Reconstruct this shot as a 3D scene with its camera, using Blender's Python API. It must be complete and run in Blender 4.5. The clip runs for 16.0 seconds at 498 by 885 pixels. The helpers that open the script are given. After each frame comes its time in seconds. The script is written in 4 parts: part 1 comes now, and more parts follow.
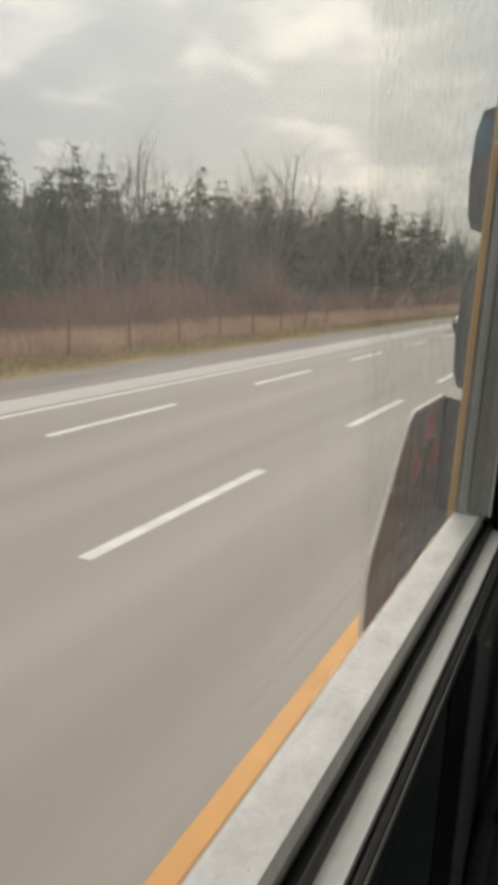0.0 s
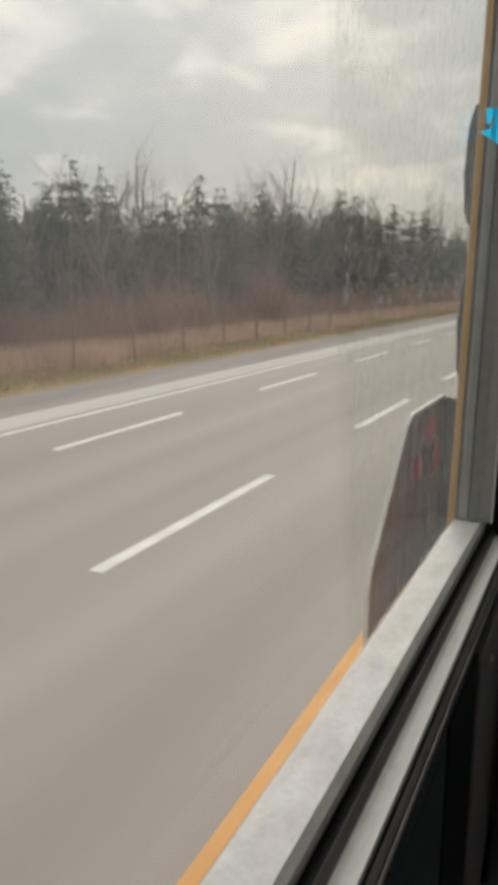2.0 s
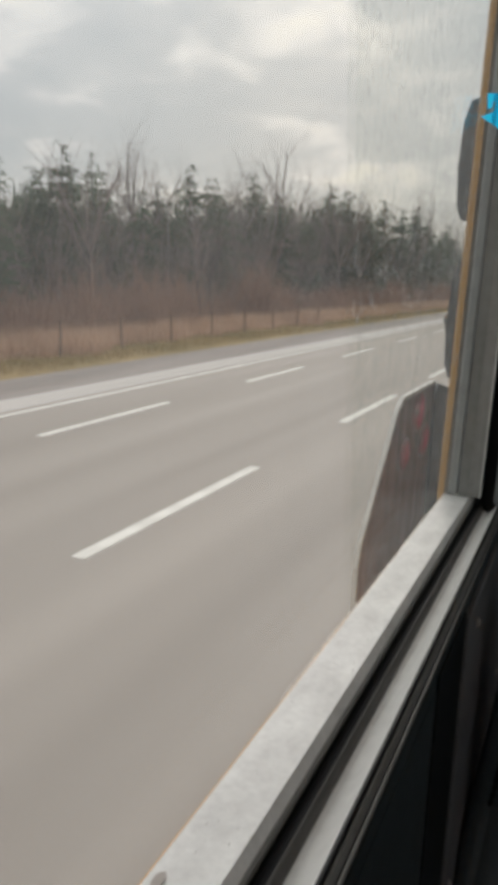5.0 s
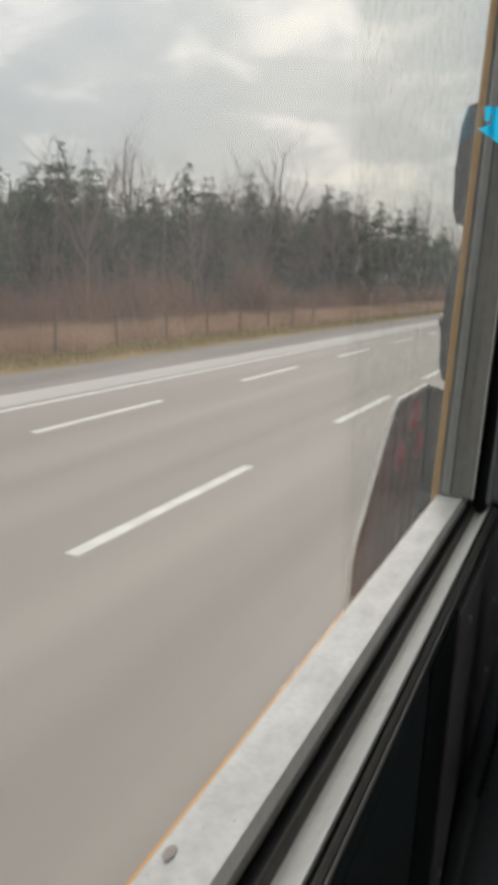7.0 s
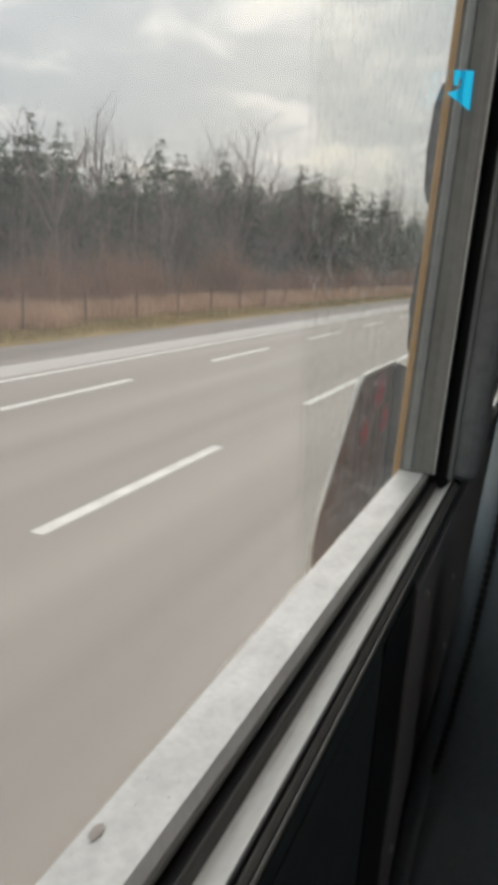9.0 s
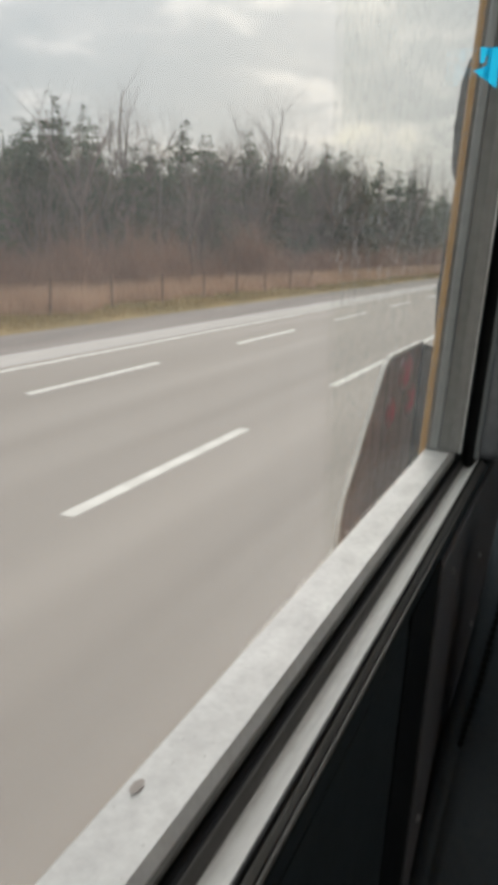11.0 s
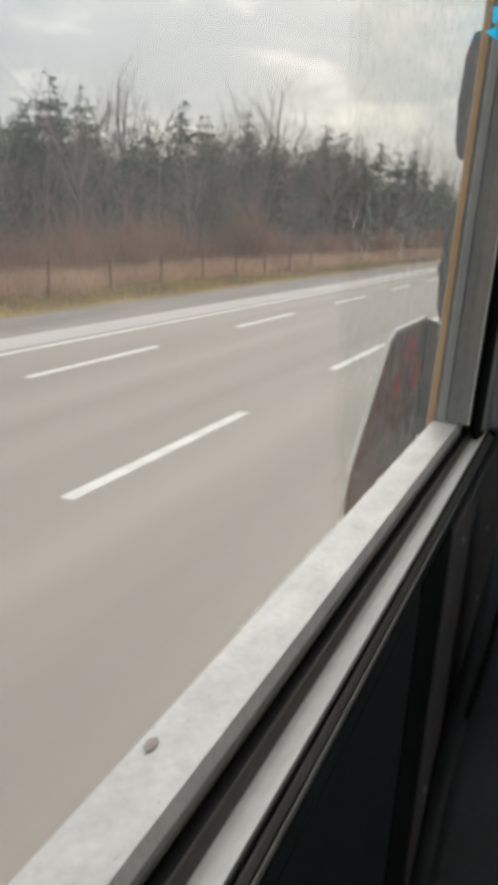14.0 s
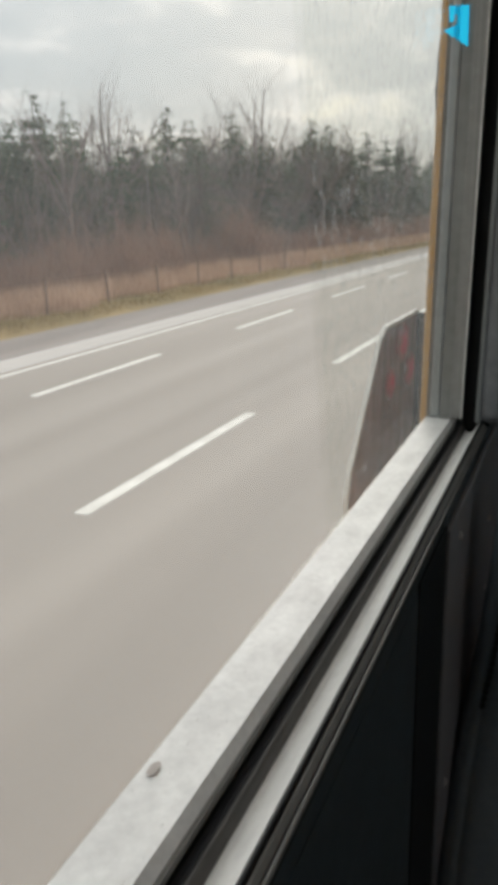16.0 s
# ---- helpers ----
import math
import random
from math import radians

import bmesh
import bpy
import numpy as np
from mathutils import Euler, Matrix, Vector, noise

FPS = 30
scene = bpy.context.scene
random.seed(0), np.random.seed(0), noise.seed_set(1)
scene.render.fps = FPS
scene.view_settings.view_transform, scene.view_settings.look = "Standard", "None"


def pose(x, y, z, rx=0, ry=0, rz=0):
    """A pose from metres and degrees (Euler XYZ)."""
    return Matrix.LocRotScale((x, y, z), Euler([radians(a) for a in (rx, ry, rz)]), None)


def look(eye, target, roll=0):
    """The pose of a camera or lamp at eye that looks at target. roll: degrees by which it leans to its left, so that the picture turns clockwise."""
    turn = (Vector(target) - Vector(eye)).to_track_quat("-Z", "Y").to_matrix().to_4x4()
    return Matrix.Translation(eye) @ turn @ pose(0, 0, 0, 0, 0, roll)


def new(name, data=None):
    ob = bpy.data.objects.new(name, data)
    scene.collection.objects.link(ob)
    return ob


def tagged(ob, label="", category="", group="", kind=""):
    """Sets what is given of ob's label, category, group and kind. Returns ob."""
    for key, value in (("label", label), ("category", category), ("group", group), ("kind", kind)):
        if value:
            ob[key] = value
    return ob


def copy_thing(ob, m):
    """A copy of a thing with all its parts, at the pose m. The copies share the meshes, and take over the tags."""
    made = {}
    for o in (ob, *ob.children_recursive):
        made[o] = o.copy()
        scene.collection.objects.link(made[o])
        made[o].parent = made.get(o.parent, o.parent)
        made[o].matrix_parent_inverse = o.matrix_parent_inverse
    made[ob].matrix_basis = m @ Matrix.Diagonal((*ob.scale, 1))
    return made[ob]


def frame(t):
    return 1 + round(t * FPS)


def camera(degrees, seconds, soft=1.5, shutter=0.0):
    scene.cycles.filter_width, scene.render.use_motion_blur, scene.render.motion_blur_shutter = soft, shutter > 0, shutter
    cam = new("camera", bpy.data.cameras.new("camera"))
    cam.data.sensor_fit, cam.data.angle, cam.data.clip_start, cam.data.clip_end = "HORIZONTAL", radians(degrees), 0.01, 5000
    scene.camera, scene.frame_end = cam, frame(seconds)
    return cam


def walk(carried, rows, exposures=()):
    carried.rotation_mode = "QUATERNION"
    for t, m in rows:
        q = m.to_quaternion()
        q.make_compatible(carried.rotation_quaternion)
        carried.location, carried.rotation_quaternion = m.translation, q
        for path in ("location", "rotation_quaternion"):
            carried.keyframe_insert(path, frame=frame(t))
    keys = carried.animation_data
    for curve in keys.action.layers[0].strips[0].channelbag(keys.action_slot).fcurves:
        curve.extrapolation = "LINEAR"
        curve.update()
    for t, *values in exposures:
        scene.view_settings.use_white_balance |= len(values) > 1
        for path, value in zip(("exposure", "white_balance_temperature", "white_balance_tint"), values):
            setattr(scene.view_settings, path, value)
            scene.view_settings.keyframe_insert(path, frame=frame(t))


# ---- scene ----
# camera: held by hand inside a bus, beside its window; the bus faces +y, its window wall faces -x
EYE = 2.40
ROWS = [
    (0.0, pose(-0.0085, -0.0095, EYE + 0.0197, 77.67, -2.31, 25.62)),
    (0.5, pose(-0.0087, -0.0236, EYE + 0.0176, 79.00, -1.37, 26.02)),
    (1.0, pose(-0.0127, -0.0042, EYE + 0.0137, 78.85, -2.31, 25.71)),
    (1.5, pose(-0.0113, -0.0078, EYE + 0.0187, 78.69, -2.55, 25.43)),
    (2.0, pose(-0.0034, 0.0218, EYE + 0.0208, 78.08, 0.09, 25.80)),
    (2.5, pose(-0.0074, 0.0036, EYE + 0.0061, 79.10, -1.54, 23.42)),
    (3.0, pose(-0.0072, -0.0103, EYE + 0.0182, 79.41, -2.82, 23.75)),
    (3.5, pose(-0.0049, -0.0033, EYE + 0.0270, 79.38, -2.57, 25.02)),
    (4.0, pose(-0.0063, -0.0216, EYE + 0.0273, 78.38, -2.59, 25.70)),
    (4.5, pose(-0.0080, -0.0012, EYE + 0.0056, 78.88, -0.32, 26.83)),
    (5.0, pose(-0.0051, -0.0011, EYE + 0.0054, 77.53, -1.68, 24.97)),
    (7.5, pose(-0.0030, -0.0204, EYE + 0.0102, 77.48, -2.46, 24.65)),
    (8.0, pose(-0.0001, -0.0221, EYE + 0.0048, 77.53, -2.46, 24.61)),
    (8.5, pose(0.0070, -0.0292, EYE + 0.0110, 77.90, -1.91, 24.62)),
    (9.0, pose(0.0000, 0.0000, EYE + -0.0022, 76.15, -3.73, 22.56)),
    (11.5, pose(0.0037, -0.0117, EYE + -0.0011, 73.71, -3.16, 25.44)),
    (12.0, pose(-0.0046, -0.0069, EYE + -0.0075, 72.54, -3.67, 26.28)),
    (12.5, pose(0.0001, -0.0138, EYE + -0.0094, 73.70, -2.34, 26.53)),
    (13.0, pose(-0.0064, -0.0072, EYE + -0.0089, 72.98, -4.21, 25.31)),
    (13.5, pose(0.0064, -0.0109, EYE + -0.0043, 72.65, -2.26, 23.93)),
    (14.0, pose(-0.0032, -0.0082, EYE + -0.0146, 73.48, -2.88, 24.39)),
    (14.5, pose(0.0033, -0.0095, EYE + -0.0041, 72.53, -1.97, 24.39)),
    (15.0, pose(0.0063, -0.0068, EYE + -0.0109, 72.00, 0.07, 23.79)),
    (15.5, pose(0.0039, -0.0067, EYE + -0.0078, 72.22, -0.15, 23.66)),
    (16.0, pose(0.0102, -0.0089, EYE + -0.0026, 73.49, 1.83, 23.78)),
]
cam = camera(37.0, 16.0, soft=6.3)
EXPOSURES = [(0.0, 0.09, 6850, 10), (1.5, 0.03, 6850, 10), (2.5, 0.06, 6600, 11), (3.2, 0.08, 6420, 10), (4.2, 0.03, 6550, 11), (8.0, 0.12, 6500, 10), (11.5, 0.20, 6480, 10), (14.0, 0.25, 6520, 10), (16.0, 0.31, 6480, 9)]
walk(cam, ROWS, EXPOSURES)

# ---- world and light ----
SUN_EL, SUN_AZ = radians(19), radians(-20)
world = bpy.data.worlds.new("overcast_sky")
scene.world = world
world.use_nodes = True
wt = world.node_tree
wt.nodes.clear()


def wnode(kind, **values):
    n = wt.nodes.new(kind)
    for key, value in values.items():
        n.inputs[key].default_value = value
    return n


w_out = wnode("ShaderNodeOutputWorld")
w_bg = wnode("ShaderNodeBackground", Strength=1.0)
w_sky = wnode("ShaderNodeTexSky")
w_sky.sky_type, w_sky.sun_disc = "NISHITA", False
w_sky.sun_elevation, w_sky.sun_rotation = SUN_EL, SUN_AZ
w_co = wnode("ShaderNodeTexCoord")
w_sep = wnode("ShaderNodeSeparateXYZ")
wt.links.new(w_co.outputs["Generated"], w_sep.inputs[0])
# cloud sheet: direction divided by height gives the flat underside of the clouds
w_h = wnode("ShaderNodeMath")
w_h.operation = "ADD"
w_h.inputs[1].default_value = 0.24
wt.links.new(w_sep.outputs["Z"], w_h.inputs[0])
w_hm = wnode("ShaderNodeMath")
w_hm.operation = "MAXIMUM"
w_hm.inputs[1].default_value = 0.05
wt.links.new(w_h.outputs[0], w_hm.inputs[0])
w_dx, w_dy = wnode("ShaderNodeMath"), wnode("ShaderNodeMath")
for d, axis in ((w_dx, "X"), (w_dy, "Y")):
    d.operation = "DIVIDE"
    wt.links.new(w_sep.outputs[axis], d.inputs[0])
    wt.links.new(w_hm.outputs[0], d.inputs[1])
w_vec = wnode("ShaderNodeCombineXYZ")
w_vec.inputs[2].default_value = 3.1
wt.links.new(w_dx.outputs[0], w_vec.inputs[0])
wt.links.new(w_dy.outputs[0], w_vec.inputs[1])
w_n1 = wnode("ShaderNodeTexNoise", Scale=4.4, Detail=5.0, Roughness=0.52, Distortion=0.3)
w_n2 = wnode("ShaderNodeTexNoise", Scale=1.1, Detail=2.0, Roughness=0.5)
for n in (w_n1, w_n2):
    wt.links.new(w_vec.outputs[0], n.inputs["Vector"])
w_ramp = wnode("ShaderNodeValToRGB")
ramp = w_ramp.color_ramp
ramp.elements[0].position, ramp.elements[0].color = 0.36, (0.385, 0.41, 0.42, 1)
ramp.elements[1].position, ramp.elements[1].color = 0.64, (0.64, 0.63, 0.575, 1)
e = ramp.elements.new(0.47)
e.color = (0.42, 0.44, 0.445, 1)
e = ramp.elements.new(0.56)
e.color = (0.545, 0.55, 0.54, 1)
w_mixn = wnode("ShaderNodeMix", Factor=0.4)
w_mixn.data_type = "FLOAT"
wt.links.new(w_n1.outputs["Fac"], w_mixn.inputs[2])
wt.links.new(w_n2.outputs["Fac"], w_mixn.inputs[3])
wt.links.new(w_mixn.outputs[0], w_ramp.inputs["Fac"])
# an overcast sky is up to three times brighter overhead than at the horizon
w_gain = wnode("ShaderNodeMapRange")
w_gain.inputs["From Min"].default_value, w_gain.inputs["From Max"].default_value = 0.0, 1.0
w_gain.inputs["To Min"].default_value, w_gain.inputs["To Max"].default_value = 0.95, 2.6
wt.links.new(w_sep.outputs["Z"], w_gain.inputs["Value"])
w_cloud = wnode("ShaderNodeVectorMath")
w_cloud.operation = "SCALE"
wt.links.new(w_ramp.outputs["Color"], w_cloud.inputs[0])
wt.links.new(w_gain.outputs[0], w_cloud.inputs["Scale"])
w_blue = wnode("ShaderNodeVectorMath")
w_blue.operation = "SCALE"
w_blue.inputs["Scale"].default_value = 0.10
wt.links.new(w_sky.outputs[0], w_blue.inputs[0])
w_mix = wnode("ShaderNodeMix", Factor=0.05)
w_mix.data_type = "RGBA"
wt.links.new(w_cloud.outputs[0], w_mix.inputs[6])
wt.links.new(w_blue.outputs[0], w_mix.inputs[7])
# thin cloud in front of the sun lets a warm glow through
w_dot = wnode("ShaderNodeVectorMath")
w_dot.operation = "DOT_PRODUCT"
w_dot.inputs[1].default_value = (math.sin(SUN_AZ) * math.cos(SUN_EL), math.cos(SUN_AZ) * math.cos(SUN_EL), math.sin(SUN_EL))
wt.links.new(w_co.outputs["Generated"], w_dot.inputs[0])
w_pow = wnode("ShaderNodeMath")
w_pow.operation = "POWER"
w_pow.inputs[1].default_value = 90.0
w_lim = wnode("ShaderNodeMath")
w_lim.operation = "MAXIMUM"
w_lim.inputs[1].default_value = 0.0
wt.links.new(w_dot.outputs["Value"], w_lim.inputs[0])
wt.links.new(w_lim.outputs[0], w_pow.inputs[0])
w_thin = wnode("ShaderNodeMath")
w_thin.operation = "MULTIPLY"
w_gap = wnode("ShaderNodeMapRange")
w_gap.inputs["From Min"].default_value, w_gap.inputs["From Max"].default_value = 0.42, 0.62
w_gap.inputs["To Min"].default_value, w_gap.inputs["To Max"].default_value = 0.0, 1.0
wt.links.new(w_n1.outputs["Fac"], w_gap.inputs["Value"])
wt.links.new(w_pow.outputs[0], w_thin.inputs[0])
wt.links.new(w_gap.outputs[0], w_thin.inputs[1])
w_glow = wnode("ShaderNodeVectorMath")
w_glow.operation = "SCALE"
w_glow.inputs[0].default_value = (0.055, 0.046, 0.028)
wt.links.new(w_thin.outputs[0], w_glow.inputs["Scale"])
w_sum = wnode("ShaderNodeVectorMath")
w_sum.operation = "ADD"
wt.links.new(w_mix.outputs[2], w_sum.inputs[0])
wt.links.new(w_glow.outputs[0], w_sum.inputs[1])
wt.links.new(w_sum.outputs[0], w_bg.inputs["Color"])
wt.links.new(w_bg.outputs[0], w_out.inputs["Surface"])

sun = new("sun", bpy.data.lights.new("sun", "SUN"))
sun.data.energy, sun.data.angle, sun.data.color = 0.8, radians(25), (1.0, 0.95, 0.88)
sun.matrix_world = look((0, 0, 0), (-math.sin(SUN_AZ) * math.cos(SUN_EL), -math.cos(SUN_AZ) * math.cos(SUN_EL), -math.sin(SUN_EL)))


# ---- materials ----
def material(name, low, high, rough=0.8, metal=0.0, big=1.0, fine=40.0, stretch=(1, 1, 1), bump=0.2, share=0.35, spec=0.4,
             random_tint=0.0, detail=4.0, step=0.01, leafy=0.0):
    """Two-scale noise between two base colours, with fine relief."""
    m = bpy.data.materials.new(name)
    m.use_nodes = True
    nt = m.node_tree
    b = nt.nodes["Principled BSDF"]
    b.inputs["Roughness"].default_value, b.inputs["Metallic"].default_value = rough, metal
    b.inputs["Specular IOR Level"].default_value = spec
    co, mp = nt.nodes.new("ShaderNodeTexCoord"), nt.nodes.new("ShaderNodeMapping")
    mp.inputs["Scale"].default_value = stretch
    nt.links.new(co.outputs["Object"], mp.inputs["Vector"])
    n1, n2 = nt.nodes.new("ShaderNodeTexNoise"), nt.nodes.new("ShaderNodeTexNoise")
    n1.inputs["Scale"].default_value, n1.inputs["Detail"].default_value = big, detail
    n2.inputs["Scale"].default_value, n2.inputs["Detail"].default_value = fine, 3.0
    nt.links.new(mp.outputs[0], n1.inputs["Vector"])
    nt.links.new(co.outputs["Object"], n2.inputs["Vector"])
    mx = nt.nodes.new("ShaderNodeMix")
    mx.data_type = "FLOAT"
    mx.inputs[0].default_value = share
    nt.links.new(n1.outputs["Fac"], mx.inputs[2])
    nt.links.new(n2.outputs["Fac"], mx.inputs[3])
    rp = nt.nodes.new("ShaderNodeValToRGB")
    rp.color_ramp.elements[0].position, rp.color_ramp.elements[1].position = 0.3, 0.7
    rp.color_ramp.elements[0].color, rp.color_ramp.elements[1].color = (*low, 1), (*high, 1)
    nt.links.new(mx.outputs[0], rp.inputs["Fac"])
    colour = rp.outputs["Color"]
    if random_tint:
        info, hs, mr = nt.nodes.new("ShaderNodeObjectInfo"), nt.nodes.new("ShaderNodeHueSaturation"), nt.nodes.new("ShaderNodeMapRange")
        mr.inputs["To Min"].default_value, mr.inputs["To Max"].default_value = 1 - random_tint, 1 + random_tint
        nt.links.new(info.outputs["Random"], mr.inputs["Value"])
        nt.links.new(mr.outputs[0], hs.inputs["Value"])
        nt.links.new(colour, hs.inputs["Color"])
        colour = hs.outputs["Color"]
    nt.links.new(colour, b.inputs["Base Color"])
    if leafy:
        # thin needles and twigs pass light on to their far side
        out = nt.nodes["Material Output"]
        back, both = nt.nodes.new("ShaderNodeBsdfTranslucent"), nt.nodes.new("ShaderNodeMixShader")
        both.inputs[0].default_value = leafy
        nt.links.new(colour, back.inputs["Color"])
        nt.links.new(b.outputs[0], both.inputs[1])
        nt.links.new(back.outputs[0], both.inputs[2])
        nt.links.new(both.outputs[0], out.inputs["Surface"])
    if bump:
        bp = nt.nodes.new("ShaderNodeBump")
        bp.inputs["Strength"].default_value, bp.inputs["Distance"].default_value = bump, step
        nt.links.new(n2.outputs["Fac"], bp.inputs["Height"])
        nt.links.new(bp.outputs[0], b.inputs["Normal"])
    return m


ASPHALT = material("worn_asphalt", (0.262, 0.229, 0.203), (0.373, 0.330, 0.295), 0.8, big=1.0, fine=45, stretch=(0.75, 0.02, 1), bump=0.0, share=0.04, detail=3.0)
SHOULDER = material("pale_shoulder", (0.44, 0.405, 0.385), (0.62, 0.575, 0.55), 0.9, big=1.0, fine=50, stretch=(0.8, 0.05, 1), bump=0.3)
GRAVEL = material("gravel", (0.21, 0.182, 0.168), (0.37, 0.325, 0.30), 0.95, big=0.8, fine=18, stretch=(1, 0.15, 1), bump=0.8, share=0.5, step=0.03)
EARTH = material("dry_earth", (0.16, 0.115, 0.075), (0.30, 0.215, 0.13), 0.95, big=0.35, fine=6, bump=0.6, step=0.05)
GRASS = material("straw_grass", (0.38, 0.27, 0.125), (0.20, 0.155, 0.065), 0.9, big=0.3, fine=4, bump=0.0)
DRY_GRASS = material("russet_grass", (0.47, 0.315, 0.225), (0.70, 0.50, 0.365), 0.9, big=0.25, fine=4, bump=0.0)
WHITE_LINE = material("white_road_paint", (0.58, 0.55, 0.51), (0.86, 0.83, 0.78), 0.7, big=2.5, fine=60, bump=0.15)
YELLOW_LINE = material("yellow_road_paint", (0.62, 0.28, 0.06), (0.85, 0.43, 0.11), 0.7, big=2.0, fine=50, bump=0.15)
BARK = material("grey_bark", (0.11, 0.096, 0.09), (0.21, 0.19, 0.18), 0.95, big=1.2, fine=12, bump=0.3, random_tint=0.25)
TWIG = material("grey_twigs", (0.20, 0.168, 0.157), (0.36, 0.310, 0.290), 0.95, big=0.6, fine=6, bump=0.0, random_tint=0.2, leafy=0.3)
BRUSH = material("russet_brush", (0.275, 0.178, 0.138), (0.475, 0.322, 0.25), 0.95, big=0.3, fine=3, bump=0.0, leafy=0.3)
NEEDLES = material("dark_needles", (0.088, 0.112, 0.084), (0.172, 0.204, 0.148), 0.85, big=0.7, fine=7, bump=0.0, random_tint=0.3, leafy=0.45, spec=0.2)
PALE_BARK = material("pale_trunk_bark", (0.20, 0.185, 0.175), (0.34, 0.32, 0.305), 0.95, big=1.5, fine=14, bump=0.2, random_tint=0.2)
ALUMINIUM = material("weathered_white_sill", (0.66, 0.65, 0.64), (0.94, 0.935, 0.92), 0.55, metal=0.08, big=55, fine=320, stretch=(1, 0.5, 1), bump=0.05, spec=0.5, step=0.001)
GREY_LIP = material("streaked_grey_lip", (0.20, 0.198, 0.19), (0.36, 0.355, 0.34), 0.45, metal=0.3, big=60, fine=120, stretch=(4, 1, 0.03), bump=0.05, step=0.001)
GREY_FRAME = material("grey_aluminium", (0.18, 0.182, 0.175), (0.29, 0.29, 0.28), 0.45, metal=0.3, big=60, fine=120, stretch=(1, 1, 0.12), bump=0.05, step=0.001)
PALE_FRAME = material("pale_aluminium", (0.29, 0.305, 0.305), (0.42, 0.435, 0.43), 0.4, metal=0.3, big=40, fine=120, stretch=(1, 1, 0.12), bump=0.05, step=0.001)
RUBBER = material("black_rubber", (0.008, 0.009, 0.010), (0.02, 0.021, 0.022), 0.6, big=20, fine=200, bump=0.1, step=0.001)
WORN_RUBBER = material("dusty_rubber", (0.005, 0.006, 0.007), (0.016, 0.018, 0.020), 0.7, big=16, fine=150, stretch=(1, 0.15, 1), bump=0.1, step=0.001)
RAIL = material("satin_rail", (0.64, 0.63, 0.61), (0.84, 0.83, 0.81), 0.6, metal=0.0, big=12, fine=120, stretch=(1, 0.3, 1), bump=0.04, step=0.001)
# darker copy of the rail metal, with the lip's shade in its colour
SHADED_LIP = material("shaded_channel_metal", (0.040, 0.037, 0.035), (0.078, 0.073, 0.069), 0.6, big=14, fine=120, stretch=(1, 0.2, 1), bump=0.05, step=0.001)
PANEL = material("dark_wall_panel", (0.063, 0.083, 0.094), (0.098, 0.126, 0.139), 0.5, big=5, fine=90, bump=0.08, step=0.001)
RIB = material("dark_grey_rib", (0.275, 0.273, 0.284), (0.39, 0.388, 0.40), 0.5, big=6, fine=90, bump=0.08, step=0.001)
VINYL = material("blue_black_vinyl", (0.165, 0.20, 0.228), (0.245, 0.285, 0.315), 0.3, spec=0.8, big=6, fine=160, bump=0.25, step=0.001)
YELLOW_BODY = material("bus_yellow_paint", (0.43, 0.245, 0.085), (0.56, 0.335, 0.125), 0.5, big=3, fine=60, bump=0.04, step=0.001)
BLACK_PLASTIC = material("black_plastic", (0.03, 0.033, 0.036), (0.06, 0.064, 0.068), 0.5, big=4, fine=80, bump=0.06, step=0.001)
SIGN_BACK = material("grimy_sign_back", (0.012, 0.008, 0.009), (0.66, 0.45, 0.44), 0.6, big=46, fine=190, stretch=(1, 1.8, 0.16), bump=0.25, share=0.4, step=0.001)
SIGN_RIM = material("pale_sign_rim", (0.74, 0.73, 0.71), (0.90, 0.89, 0.87), 0.5, big=12, fine=80, bump=0.05, step=0.001)
RED_LENS = material("red_lens", (0.68, 0.03, 0.10), (0.88, 0.10, 0.20), 0.3, big=20, fine=100, bump=0.0)
STEEL = material("dull_steel", (0.22, 0.22, 0.22), (0.34, 0.34, 0.33), 0.4, metal=0.8, big=9, fine=90, bump=0.05)
GALVANISED = material("galvanised_steel", (0.30, 0.31, 0.31), (0.46, 0.47, 0.46), 0.5, metal=0.4, big=3, fine=30, bump=0.05)

GREY_POST = material("charcoal_post", (0.17, 0.172, 0.182), (0.36, 0.364, 0.38), 0.4, big=70, fine=90, stretch=(1.5, 1, 0.03), bump=0.06, step=0.001)
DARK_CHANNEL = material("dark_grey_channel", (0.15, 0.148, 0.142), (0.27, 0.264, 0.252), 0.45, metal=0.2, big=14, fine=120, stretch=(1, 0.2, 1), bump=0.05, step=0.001)


